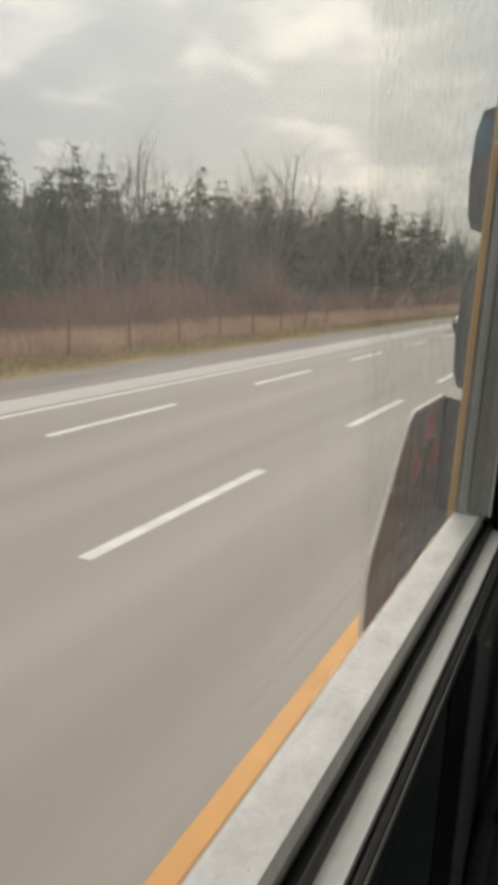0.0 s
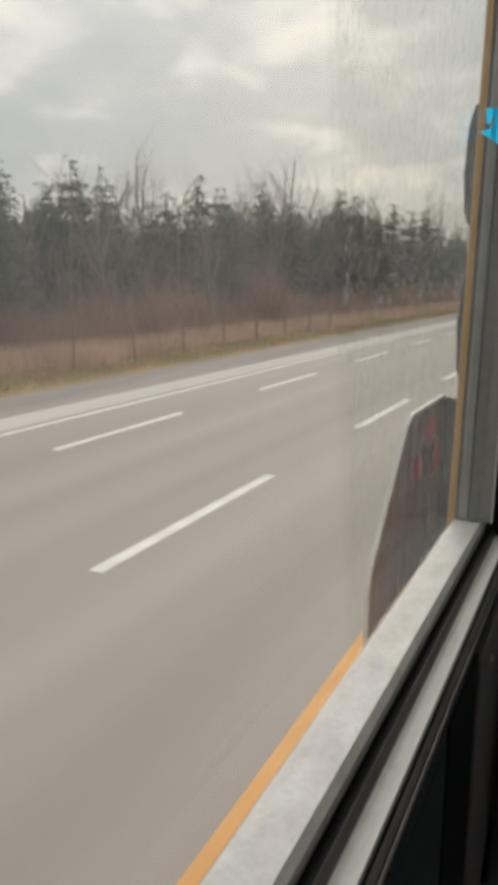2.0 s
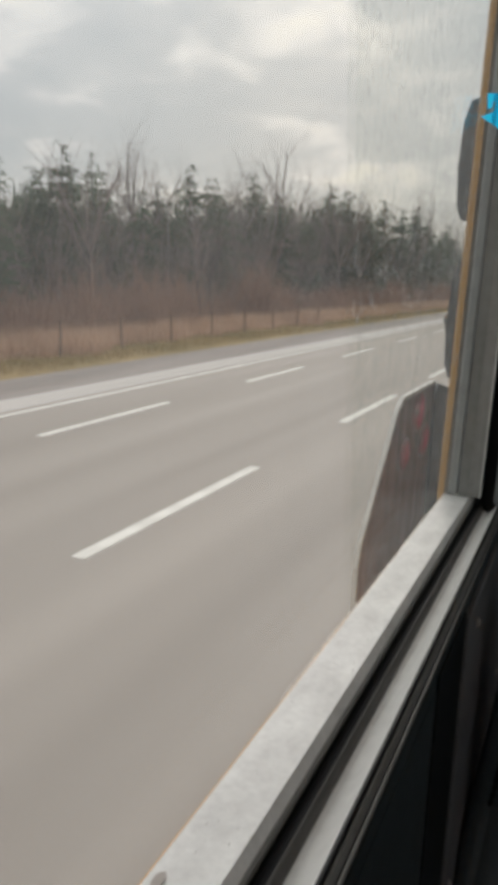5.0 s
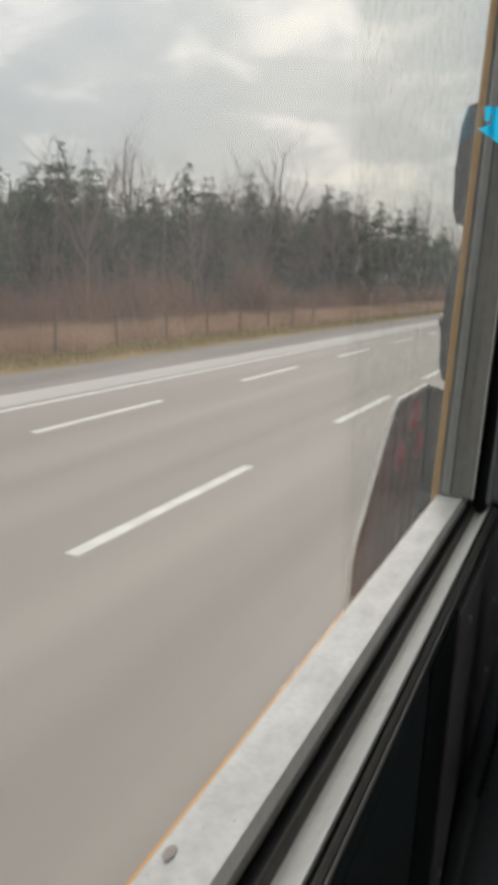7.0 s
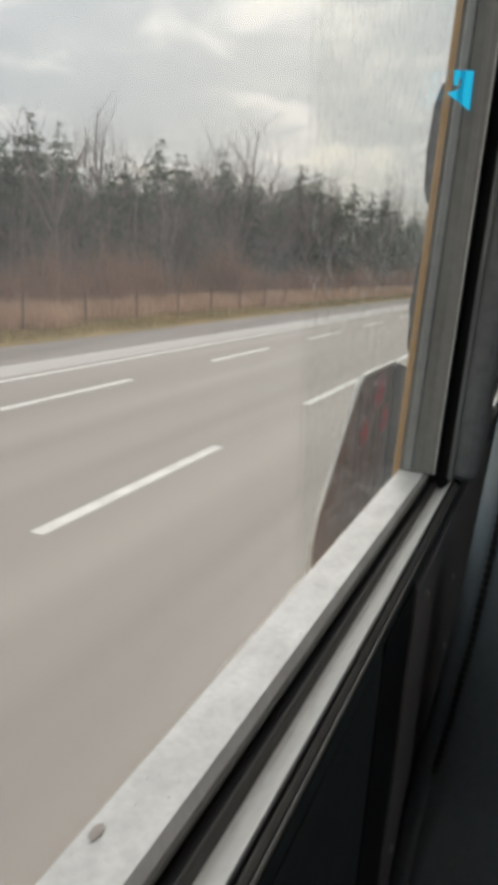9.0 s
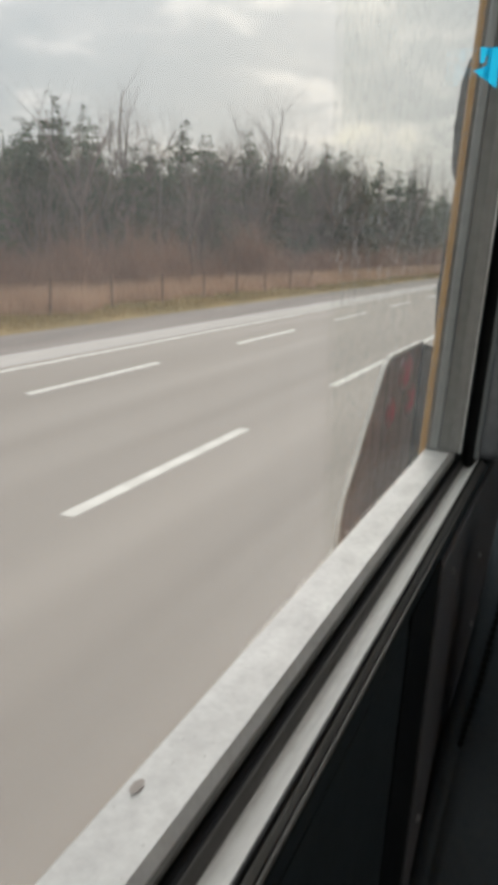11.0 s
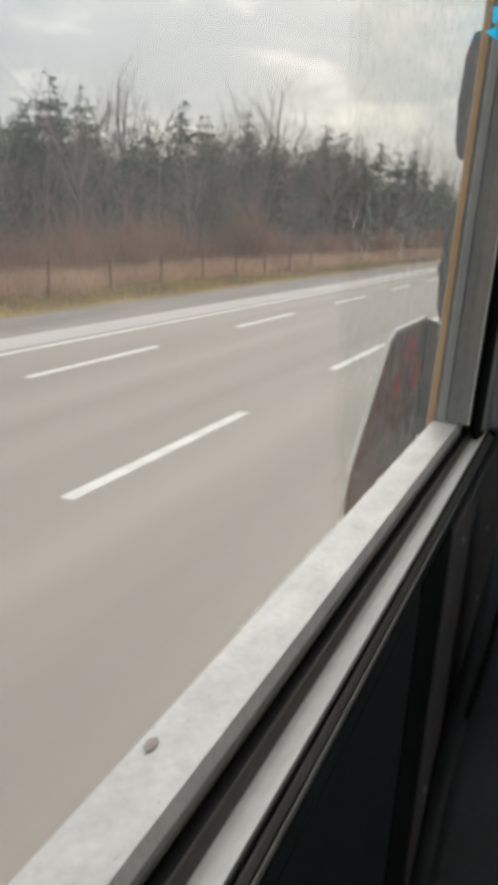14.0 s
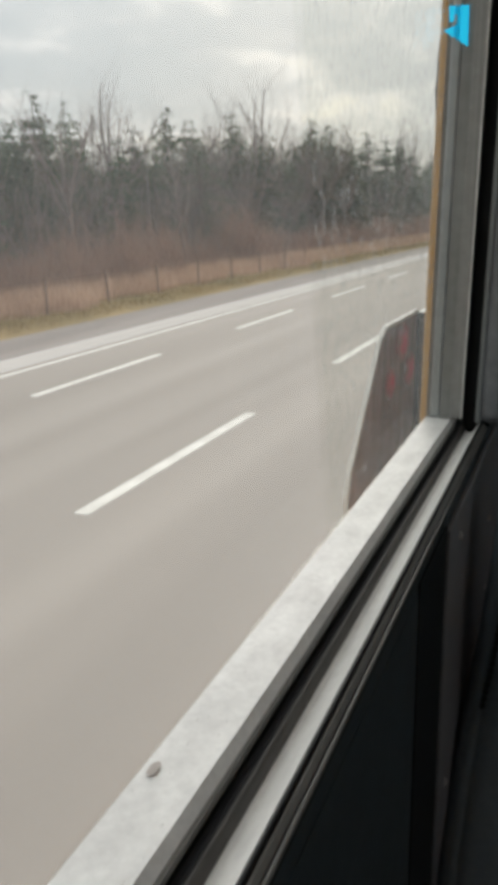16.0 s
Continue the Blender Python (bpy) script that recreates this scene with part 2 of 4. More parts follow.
def faded_lens():
    """A red lens bleached and caked with grime from its edge inwards."""
    m = material("faded_red_lens", (0.10, 0.065, 0.068), (0.50, 0.33, 0.33), 0.5, big=46, fine=190, stretch=(1, 1.8, 0.16), bump=0.2, share=0.4, step=0.001)
    nt = m.node_tree
    b = nt.nodes["Principled BSDF"]
    grime = b.inputs["Base Color"].links[0].from_socket
    co, off, size = nt.nodes.new("ShaderNodeTexCoord"), nt.nodes.new("ShaderNodeVectorMath"), nt.nodes.new("ShaderNodeVectorMath")
    off.operation, size.operation = "MULTIPLY_ADD", "LENGTH"
    off.inputs[1].default_value, off.inputs[2].default_value = (0, 2, 2), (0, -1, -1)
    nt.links.new(co.outputs["Generated"], off.inputs[0])
    nt.links.new(off.outputs[0], size.inputs[0])
    worn, fade, both, mix = nt.nodes.new("ShaderNodeTexNoise"), nt.nodes.new("ShaderNodeMapRange"), nt.nodes.new("ShaderNodeMath"), nt.nodes.new("ShaderNodeMix")
    worn.inputs["Scale"].default_value, worn.inputs["Detail"].default_value = 60.0, 3.0
    nt.links.new(co.outputs["Object"], worn.inputs["Vector"])
    both.operation = "ADD"
    nt.links.new(size.outputs["Value"], both.inputs[0])
    nt.links.new(worn.outputs["Fac"], both.inputs[1])
    fade.inputs["From Min"].default_value, fade.inputs["From Max"].default_value = 0.75, 1.55
    fade.inputs["To Min"].default_value, fade.inputs["To Max"].default_value = 0.95, 0.0
    nt.links.new(both.outputs[0], fade.inputs["Value"])
    mix.data_type = "RGBA"
    mix.inputs[7].default_value = (0.95, 0.045, 0.17, 1)
    nt.links.new(fade.outputs[0], mix.inputs[0])
    nt.links.new(grime, mix.inputs[6])
    nt.links.new(mix.outputs[2], b.inputs["Base Color"])
    return m


SIGN_LAMP = faded_lens()
MIRROR = material("mirror_glass", (0.75, 0.76, 0.77), (0.80, 0.81, 0.82), 0.03, metal=1.0, big=3, fine=20, bump=0.0)


def glass_material(name, grime_from):
    """Clear glass under a thin film of road dust, with a streaked and speckled zone past grime_from along the pane."""
    m = bpy.data.materials.new(name)
    m.use_nodes = True
    nt = m.node_tree
    nt.nodes.clear()

    def node(kind, operation="", **values):
        n = nt.nodes.new(kind)
        if operation:
            n.operation = operation
        for key, value in values.items():
            n.inputs[key].default_value = value
        return n

    def ranged(source, lo, hi, a, z):
        r = node("ShaderNodeMapRange")
        r.inputs["From Min"].default_value, r.inputs["From Max"].default_value = lo, hi
        r.inputs["To Min"].default_value, r.inputs["To Max"].default_value = a, z
        nt.links.new(source, r.inputs["Value"])
        return r.outputs[0]

    def math_of(operation, a, b):
        n = node("ShaderNodeMath", operation)
        for k, value in enumerate((a, b)):
            if isinstance(value, float):
                n.inputs[k].default_value = value
            else:
                nt.links.new(value, n.inputs[k])
        return n.outputs[0]

    out = node("ShaderNodeOutputMaterial")
    co = node("ShaderNodeTexCoord")
    sep = node("ShaderNodeSeparateXYZ")
    nt.links.new(co.outputs["Object"], sep.inputs[0])
    slant = math_of("ADD", sep.outputs["Y"], math_of("MULTIPLY", sep.outputs["Z"], 0.22))
    zone = ranged(slant, grime_from - 0.0006, grime_from + 0.0006, 0.0, 1.0)
    mp = node("ShaderNodeMapping")
    mp.inputs["Scale"].default_value = (1, 150, 26)
    nt.links.new(co.outputs["Object"], mp.inputs["Vector"])
    streak = node("ShaderNodeTexNoise", Scale=1.0, Detail=4.0, Roughness=0.6)
    nt.links.new(mp.outputs[0], streak.inputs["Vector"])
    broad = node("ShaderNodeTexNoise", Scale=9.0, Detail=2.0)
    nt.links.new(co.outputs["Object"], broad.inputs["Vector"])
    drops = node("ShaderNodeTexNoise", Scale=300.0, Detail=2.0)
    mq = node("ShaderNodeMapping")
    mq.inputs["Scale"].default_value = (1, 1, 0.42)
    nt.links.new(co.outputs["Object"], mq.inputs["Vector"])
    nt.links.new(mq.outputs[0], drops.inputs["Vector"])
    film = math_of("ADD", ranged(broad.outputs["Fac"], 0.3, 0.7, 0.026, 0.048), math_of("MULTIPLY", zone, ranged(streak.outputs["Fac"], 0.42, 0.72, 0.0, 0.035)))
    film = math_of("ADD", film, math_of("MULTIPLY", zone, ranged(drops.outputs["Fac"], 0.56, 0.70, 0.0, 0.24)))
    film = math_of("ADD", film, math_of("MULTIPLY", math_of("SUBTRACT", 1.0, zone), 0.022))
    clear, gloss, dust = node("ShaderNodeBsdfTransparent"), node("ShaderNodeBsdfGlossy", Roughness=0.02), node("ShaderNodeBsdfTranslucent")
    tint = node("ShaderNodeMix")
    tint.data_type = "RGBA"
    tint.inputs[6].default_value, tint.inputs[7].default_value = (1, 1, 0.995, 1), (0.945, 0.95, 0.935, 1)
    nt.links.new(zone, tint.inputs[0])
    nt.links.new(tint.outputs[2], clear.inputs["Color"])
    dust.inputs["Color"].default_value = (0.74, 0.77, 0.80, 1)
    lay = node("ShaderNodeLayerWeight")
    shine = math_of("ADD", math_of("MULTIPLY", math_of("POWER", lay.outputs["Facing"], 4.0), 0.14), 0.012)
    pane, whole = node("ShaderNodeMixShader"), node("ShaderNodeMixShader")
    nt.links.new(shine, pane.inputs[0])
    nt.links.new(clear.outputs[0], pane.inputs[1])
    nt.links.new(gloss.outputs[0], pane.inputs[2])
    nt.links.new(film, whole.inputs[0])
    nt.links.new(pane.outputs[0], whole.inputs[1])
    nt.links.new(dust.outputs[0], whole.inputs[2])
    nt.links.new(whole.outputs[0], out.inputs["Surface"])
    return m


GLASS = glass_material("dusty_glass", 0.463)
PALE_DIRT = material("pale_dust", (0.50, 0.485, 0.465), (0.68, 0.67, 0.65), 0.9, big=60, fine=300, bump=0.0, step=0.0005)
DIRT = material("grey_dirt", (0.42, 0.375, 0.345), (0.62, 0.57, 0.54), 0.9, big=60, fine=300, bump=0.1, step=0.0005)

WHITE_PAINT = material("white_vehicle_paint", (0.66, 0.65, 0.66), (0.78, 0.77, 0.78), 0.4, big=1.5, fine=30, bump=0.02)
DARK_PAINT = material("dark_vehicle_paint", (0.022, 0.027, 0.034), (0.045, 0.052, 0.062), 0.3, big=1.5, fine=30, bump=0.0)
GREY_PAINT = material("grey_green_paint", (0.05, 0.062, 0.062), (0.085, 0.10, 0.10), 0.3, big=1.5, fine=30, bump=0.0)
GREEN_CANVAS = material("pale_green_canvas", (0.30, 0.42, 0.28), (0.42, 0.56, 0.38), 0.8, big=3, fine=40, bump=0.1)
DARK_GLASS = material("tinted_glass", (0.02, 0.026, 0.028), (0.045, 0.052, 0.055), 0.08, big=1, fine=10, bump=0.0, spec=0.6)
AMBER = material("amber_lens", (0.75, 0.30, 0.04), (0.9, 0.42, 0.08), 0.3, big=9, fine=60, bump=0.0)
BLUE_SIGN = material("blue_sign_face", (0.03, 0.06, 0.28), (0.05, 0.09, 0.36), 0.5, big=4, fine=40, bump=0.0)
WOOD = material("weathered_fence_wood", (0.17, 0.115, 0.088), (0.28, 0.195, 0.15), 0.9, big=3, fine=30, bump=0.3)
SIGNAL_YELLOW = material("signal_yellow", (0.55, 0.30, 0.03), (0.70, 0.40, 0.05), 0.5, big=4, fine=40, bump=0.02)


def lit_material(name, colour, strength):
    m = bpy.data.materials.new(name)
    m.use_nodes = True
    b = m.node_tree.nodes["Principled BSDF"]
    b.inputs["Base Color"].default_value, b.inputs["Emission Color"].default_value = (*colour, 1), (*colour, 1)
    b.inputs["Emission Strength"].default_value = strength
    return m


GREEN_LIGHT = lit_material("green_signal_light", (0.05, 0.9, 0.55), 3.0)
# no lamp: this cyan glow is added to imitate a bright reflection
CYAN = lit_material("cyan_reflection_glow", (0.01, 0.58, 0.92), 0.42)
BRAKE_LIGHT = lit_material("red_tail_light", (0.9, 0.06, 0.03), 1.5)


# ---- mesh helpers ----
def mesh_object(name, bm, mat, parent=None, label="", smooth=False):
    bmesh.ops.recalc_face_normals(bm, faces=bm.faces)
    me = bpy.data.meshes.new(name)
    bm.to_mesh(me)
    bm.free()
    me.materials.append(mat)
    if smooth:
        me.shade_smooth()
    ob = new(name, me)
    if parent:
        ob.parent = parent
    if label:
        tagged(ob, label)
    return ob


def part(name, bm, mat, parent, label="", smooth=False):
    return mesh_object(name, bm, mat, parent, label, smooth)


def raw_object(name, verts, faces, mat, parent=None):
    me = bpy.data.meshes.new(name)
    me.from_pydata(verts, [], faces)
    me.materials.append(mat)
    ob = new(name, me)
    if parent:
        ob.parent = parent
    return ob


def empty(name, x=0, y=0, z=0):
    ob = new(name)
    ob.location = (x, y, z)
    ob.empty_display_size = 0.2
    return ob


def add_box(bm, x0, x1, y0, y1, z0, z1, bevel=0.0, segments=2):
    made = bmesh.ops.create_cube(bm, size=1.0, matrix=Matrix.LocRotScale(((x0 + x1) / 2, (y0 + y1) / 2, (z0 + z1) / 2), None, (abs(x1 - x0), abs(y1 - y0), abs(z1 - z0))))
    if bevel:
        edges = {e for v in made["verts"] for e in v.link_edges}
        bmesh.ops.bevel(bm, geom=list(edges), offset=bevel, segments=segments, affect="EDGES", profile=0.5)
    return bm


def box(x0, x1, y0, y1, z0, z1, bevel=0.0, segments=2):
    return add_box(bmesh.new(), x0, x1, y0, y1, z0, z1, bevel, segments)


def add_tube(bm, p, q, r0, r1, sides=8, caps=True):
    p, q = Vector(p), Vector(q)
    turn = (q - p).to_track_quat("Z", "Y").to_matrix().to_4x4()
    m = Matrix.Translation((p + q) / 2) @ turn
    bmesh.ops.create_cone(bm, cap_ends=caps, segments=sides, radius1=r0, radius2=max(r1, 1e-4), depth=(q - p).length, matrix=m)
    return bm


def tube(p, q, r0, r1=None, sides=10):
    return add_tube(bmesh.new(), p, q, r0, r0 if r1 is None else r1, sides)


def extrude_profile(points, axis, a, b):
    """A closed outline swept straight along 'y' (points are x, z) or along 'x' (points are y, z)."""
    bm = bmesh.new()
    rings = []
    for s in (a, b):
        rings.append([bm.verts.new((u, s, v) if axis == "y" else (s, u, v)) for u, v in points])
    n = len(points)
    for i in range(n):
        bm.faces.new((rings[0][i], rings[0][(i + 1) % n], rings[1][(i + 1) % n], rings[1][i]))
    bm.faces.new(rings[0])
    bm.faces.new(rings[1][::-1])
    return bm


def lens(centre, axis, radius, depth, sides=16):
    """A shallow round dome, for lamps."""
    bm = bmesh.new()
    turn = Vector(axis).to_track_quat("Z", "Y").to_matrix().to_4x4()
    bmesh.ops.create_uvsphere(bm, u_segments=sides, v_segments=8, radius=1.0, matrix=Matrix.Translation(centre) @ turn @ Matrix.Diagonal((radius, radius, depth, 1)))
    return bm


def strip(name, x0, x1, y0, y1, z, mat, thick=0.004, parent=None):
    return mesh_object(name, box(x0, x1, y0, y1, z - thick, z), mat, parent)


# ---- ground and road ----
FAR = 1500.0
LINE_NEAR, LINE_FAR, LINE_EDGE = -3.84, -7.40, -8.95
SHOULDER_END, GRAVEL_END, VERGE_END = -10.1, -12.4, -15.6
YELLOW = -1.36

ground = tagged(strip("ground", -FAR, FAR, -FAR, FAR, -0.10, EARTH, 0.5), "dry brown earth and leaf litter reaching the woods", "ground", kind="structure")
road = tagged(strip("road", SHOULDER_END + 0.9, 6.6, -700, 900, 0.0, ASPHALT, 0.09), "wide worn grey asphalt road with wheel-polished streaks", "road", kind="structure")

shoulder = tagged(strip("pavement", SHOULDER_END, SHOULDER_END + 0.9, -700, 900, -0.003, SHOULDER, 0.087), "pale paved shoulder beside the edge line", "shoulder", kind="structure")
gravel = tagged(mesh_object("ground_gravel", extrude_profile([(SHOULDER_END, -0.012), (SHOULDER_END, -0.2), (GRAVEL_END, -0.2), (GRAVEL_END, -0.085)], "y", -700, 900), GRAVEL),
                "sloping grey gravel shoulder between asphalt and grass", "gravel", kind="structure")
verge = tagged(mesh_object("ground_verge", extrude_profile([(GRAVEL_END, -0.08), (GRAVEL_END, -0.3), (VERGE_END - 4, -0.3), (VERGE_END - 4, 0.20), (VERGE_END, 0.16), (GRAVEL_END - 1.2, 0.0)], "y", -700, 900), GRASS),
               "straw-coloured grass bank between gravel and woods", "verge", kind="structure")


def road_mark(name, x, width, y0, y1, mat, label, group=""):
    ob = mesh_object(name, box(x - width / 2, x + width / 2, y0, y1, -0.002, 0.005), mat)
    return tagged(ob, label, "road marking", group, "structure")


road_mark("edge_line", LINE_EDGE, 0.14, -700, 900, WHITE_LINE, "solid white edge line painted on asphalt")
road_mark("centre_line", YELLOW, 0.12, -700, 900, YELLOW_LINE, "solid yellow centre line painted on asphalt", "centre lines")
road_mark("centre_line", YELLOW + 0.27, 0.12, -700, 900, YELLOW_LINE, "solid yellow centre line painted on asphalt", "centre lines")
for x, start in ((LINE_NEAR, 4.9), (LINE_FAR, 8.6)):
    first = road_mark("lane_dash", x, 0.145, start, start + 3.7, WHITE_LINE, "white lane dash painted on asphalt", "lane dashes")
    for k in range(-12, 30):
        if k:
            copy_thing(first, pose(0, 7.35 * k, 0))

# ---- the bus round the camera ----
Z = EYE
SILL, HEAD, PITCH, WIDE, Y0 = -0.1795, 0.50, 0.86, 0.785, -0.12
SKIN_OUT, SKIN_IN, WALL_IN = -0.1212, -0.1168, -0.0607


def ring(profile, y0, y1, z0, z1):
    """A closed outline of (x, d) swept round a rectangular opening, d metres outside it."""
    bm = bmesh.new()
    rows = []
    for x, d in profile:
        rows.append([bm.verts.new((x, y, z)) for y, z in ((y0 - d, z0 - d), (y1 + d, z0 - d), (y1 + d, z1 + d), (y0 - d, z1 + d))])
    n = len(rows)
    for i in range(n):
        a, b = rows[i], rows[(i + 1) % n]
        for k in range(4):
            bm.faces.new((a[k], a[(k + 1) % 4], b[(k + 1) % 4], b[k]))
    return bm


LEAN = 0.019


def lean_in(thing):
    """The bus side leans inwards above the ledge."""
    for ob in thing.children:
        for v in ob.data.vertices:
            if v.co.z > SILL + 0.001:
                v.co.x += LEAN * (v.co.z - SILL)


def bus_window():
    w = empty("window_1", 0, Y0, Z)
    part("sill_frame", ring([(-0.1136, 0.0), (-0.0912, 0.0), (-0.0886, 0.0045), (-0.0886, 0.0085), (-0.1136, 0.0085)], 0, WIDE, SILL, HEAD), ALUMINIUM, w, "weathered white aluminium window ledge")
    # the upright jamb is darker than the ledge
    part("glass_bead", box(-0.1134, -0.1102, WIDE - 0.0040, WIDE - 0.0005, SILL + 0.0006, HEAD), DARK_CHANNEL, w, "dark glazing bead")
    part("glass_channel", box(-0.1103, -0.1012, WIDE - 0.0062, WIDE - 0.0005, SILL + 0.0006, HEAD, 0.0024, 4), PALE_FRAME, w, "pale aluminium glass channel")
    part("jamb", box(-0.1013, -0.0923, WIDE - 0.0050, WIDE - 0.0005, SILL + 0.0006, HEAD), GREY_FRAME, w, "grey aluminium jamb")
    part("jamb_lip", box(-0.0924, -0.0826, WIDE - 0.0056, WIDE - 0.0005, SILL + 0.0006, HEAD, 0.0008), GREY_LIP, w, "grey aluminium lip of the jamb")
    part("jamb_edge", box(-0.0827, -0.0814, WIDE - 0.0062, WIDE - 0.0005, SILL + 0.0006, HEAD, 0.0004), RAIL, w, "thin pale edge of the jamb")
    part("ledge_bead", extrude_profile([(-0.0898, -0.1848), (-0.0880, -0.1846), (-0.0872, -0.1850), (-0.0872, -0.1880), (-0.0898, -0.1880)], "y", 0, WIDE), DARK_CHANNEL, w, "thin grey bead under the ledge")
    part("gasket", ring([(-0.0900, 0.0108), (-0.0868, 0.0104), (-0.0850, 0.0112), (-0.0838, 0.0104), (-0.0826, 0.0110), (-0.0826, 0.0220), (-0.0900, 0.0220)], 0, WIDE, SILL, HEAD), WORN_RUBBER, w, "dusty black rubber gasket")
    # a bent metal channel: a lip with shade in its colour, down into a valley, then a rising flank that meets the
    # daylight
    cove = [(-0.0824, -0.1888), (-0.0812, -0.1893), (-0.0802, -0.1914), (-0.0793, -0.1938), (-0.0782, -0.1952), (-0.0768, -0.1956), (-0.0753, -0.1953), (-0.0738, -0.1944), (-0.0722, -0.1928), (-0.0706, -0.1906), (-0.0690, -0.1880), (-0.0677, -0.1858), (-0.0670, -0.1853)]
    for name, line, mat, label in (("channel_lip", cove[:4], SHADED_LIP, "lip of the channel, coloured dark brown-grey for its shade"), ("inner_rail", cove[3:], RAIL, "curved satin metal rail")):
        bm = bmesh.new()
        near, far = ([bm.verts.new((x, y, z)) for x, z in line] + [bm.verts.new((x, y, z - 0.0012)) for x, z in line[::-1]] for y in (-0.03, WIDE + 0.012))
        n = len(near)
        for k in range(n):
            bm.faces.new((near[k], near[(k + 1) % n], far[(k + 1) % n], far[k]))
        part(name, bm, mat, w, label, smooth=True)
    seal = [(-0.0669, -0.1856), (-0.0660, -0.1853), (-0.0655, -0.1858), (-0.0651, -0.1888), (-0.0630, -0.1912), (-0.0608, -0.1926), (-0.0606, -0.1946), (-0.0642, -0.1946), (-0.0642, -0.2070), (-0.0669, -0.2070)]
    part("seal", extrude_profile(seal, "y", -0.04, WIDE + 0.020), RUBBER, w, "black rubber seal")
    part("seal_bead", extrude_profile([(-0.0651, -0.1878), (-0.0642, -0.1880), (-0.0626, -0.1897), (-0.0626, -0.1912), (-0.0651, -0.1900)], "y", -0.04, WIDE + 0.018), DARK_CHANNEL, w, "grey bead")
    part("seal_bead", extrude_profile([(-0.0620, -0.1908), (-0.0614, -0.1908), (-0.0607, -0.1915), (-0.0607, -0.1930), (-0.0620, -0.1925)], "y", -0.04, WIDE + 0.018), DARK_CHANNEL, w, "grey bead")
    part("pane", box(-0.1182, -0.1142, -0.004, WIDE + 0.004, SILL - 0.004, HEAD + 0.004), GLASS, w, "dusty glass pane, grimy at its front end").visible_shadow = False
    return w


window_1 = bus_window()
lean_in(window_1)
tagged(window_1, "bus side window with weathered white ledge and dusty glass", "window", "bus side windows", "structure")
for k in (*range(-8, 0), 1, 2):
    w = copy_thing(window_1, pose(0, Y0 + PITCH * k, Z))
    w.name = "window_%d" % (k + 10)

# wall under and over the windows, posts between them
Y_BACK, Y_FRONT = Y0 - 8 * PITCH - 0.30, Y0 + 3 * PITCH + 0.25
FLOOR, ROOF, X_FAR = -1.30, 0.78, 2.14
wall_left = empty("wall_left", 0, 0, Z)
part("lower_panel", box(SKIN_IN + 0.0004, WALL_IN, Y_BACK, Y_FRONT, FLOOR, -0.2075), PANEL, wall_left)
part("panel_lip", box(-0.0640, WALL_IN - 0.0003, Y_BACK, Y_FRONT, -0.2078, -0.1948), PANEL, wall_left)
part("upper_panel", box(SKIN_IN + 0.0004, WALL_IN, Y_BACK, Y_FRONT, HEAD + 0.024, ROOF), RIB, wall_left)
for k in range(-8, 4):
    y = Y0 + PITCH * k - PITCH + WIDE
    lo, hi = y + 0.0125, y + PITCH - WIDE - 0.0125
    bm = add_box(bmesh.new(), -0.0712, -0.0450, lo, hi, -0.1870, HEAD + 0.02, 0.0095, 5)
    part("post_cover", bm, GREY_POST, wall_left, "dark grey post cover")
    # paler strip paints the light that the post's edge catches
    part("post_highlight", box(-0.0722, -0.0672, lo - 0.0014, lo + 0.008, -0.1866, HEAD + 0.019, 0.0022, 4), PALE_FRAME, wall_left, "lighter grey strip for the lit edge of the post")
    part("post_core", box(-0.1136, -0.0722, y + 0.0222, y + PITCH - WIDE - 0.0222, -0.2072, HEAD + 0.022), RUBBER, wall_left)
    # flat black strip stands in for the shadowed band beside the rib
    part("shade_strip", box(WALL_IN - 0.001, WALL_IN + 0.0012, lo - 0.305, lo - 0.216, FLOOR, -0.2000, 0.0004), RUBBER, wall_left, "black strip in place of a shadowed band on the panel")
    part("rib", box(WALL_IN - 0.001, WALL_IN + 0.0030, lo - 0.215, hi + 0.25, FLOOR, -0.2040, 0.0012), RIB, wall_left, "dark grey vertical rib")
    for dy, dz in ((-0.170, -0.2260), (0.030, -0.2900), (0.040, -0.3700), (-0.185, -0.43), (-0.02, -0.47)):
        part("screw", lens((WALL_IN + 0.0028, lo + dy, dz), (1, 0, 0), 0.0036, 0.0030, 8), RAIL, wall_left)
lean_in(wall_left)
tagged(wall_left, "dark panelled bus side wall with screwed ribs under the windows", "wall", kind="structure")

# outer yellow skin with window openings
skin = empty("wall_left_outer", 0, 0, Z)
part("skirt", box(SKIN_OUT, SKIN_IN, Y_BACK, Y_FRONT, -1.85, SILL - 0.0125), YELLOW_BODY, skin)
part("roof_band", box(SKIN_OUT, SKIN_IN, Y_BACK, Y_FRONT, HEAD + 0.006, ROOF + 0.02), YELLOW_BODY, skin)
for k in range(-8, 4):
    y = Y0 + PITCH * k - PITCH + WIDE
    part("outer_post", box(SKIN_OUT, -0.1137, y + 0.0065, y + PITCH - WIDE - 0.0065, SILL - 0.010, HEAD + 0.006, 0.0012), YELLOW_BODY, skin)
for z in (-0.62, -1.0, -1.45):
    part("rub_rail", box(SKIN_OUT - 0.025, SKIN_OUT + 0.001, Y_BACK, Y_FRONT, z - 0.05, z + 0.05, 0.012), BLACK_PLASTIC, skin, "black rub rail")
lean_in(skin)
tagged(skin, "yellow painted outer side of the bus with black rub rails", "bus body", kind="structure")

floor = tagged(mesh_object("floor", box(WALL_IN, X_FAR, Y_BACK, Y_FRONT, Z + FLOOR - 0.06, Z + FLOOR), RUBBER), "black ribbed rubber bus floor", "floor", kind="structure")
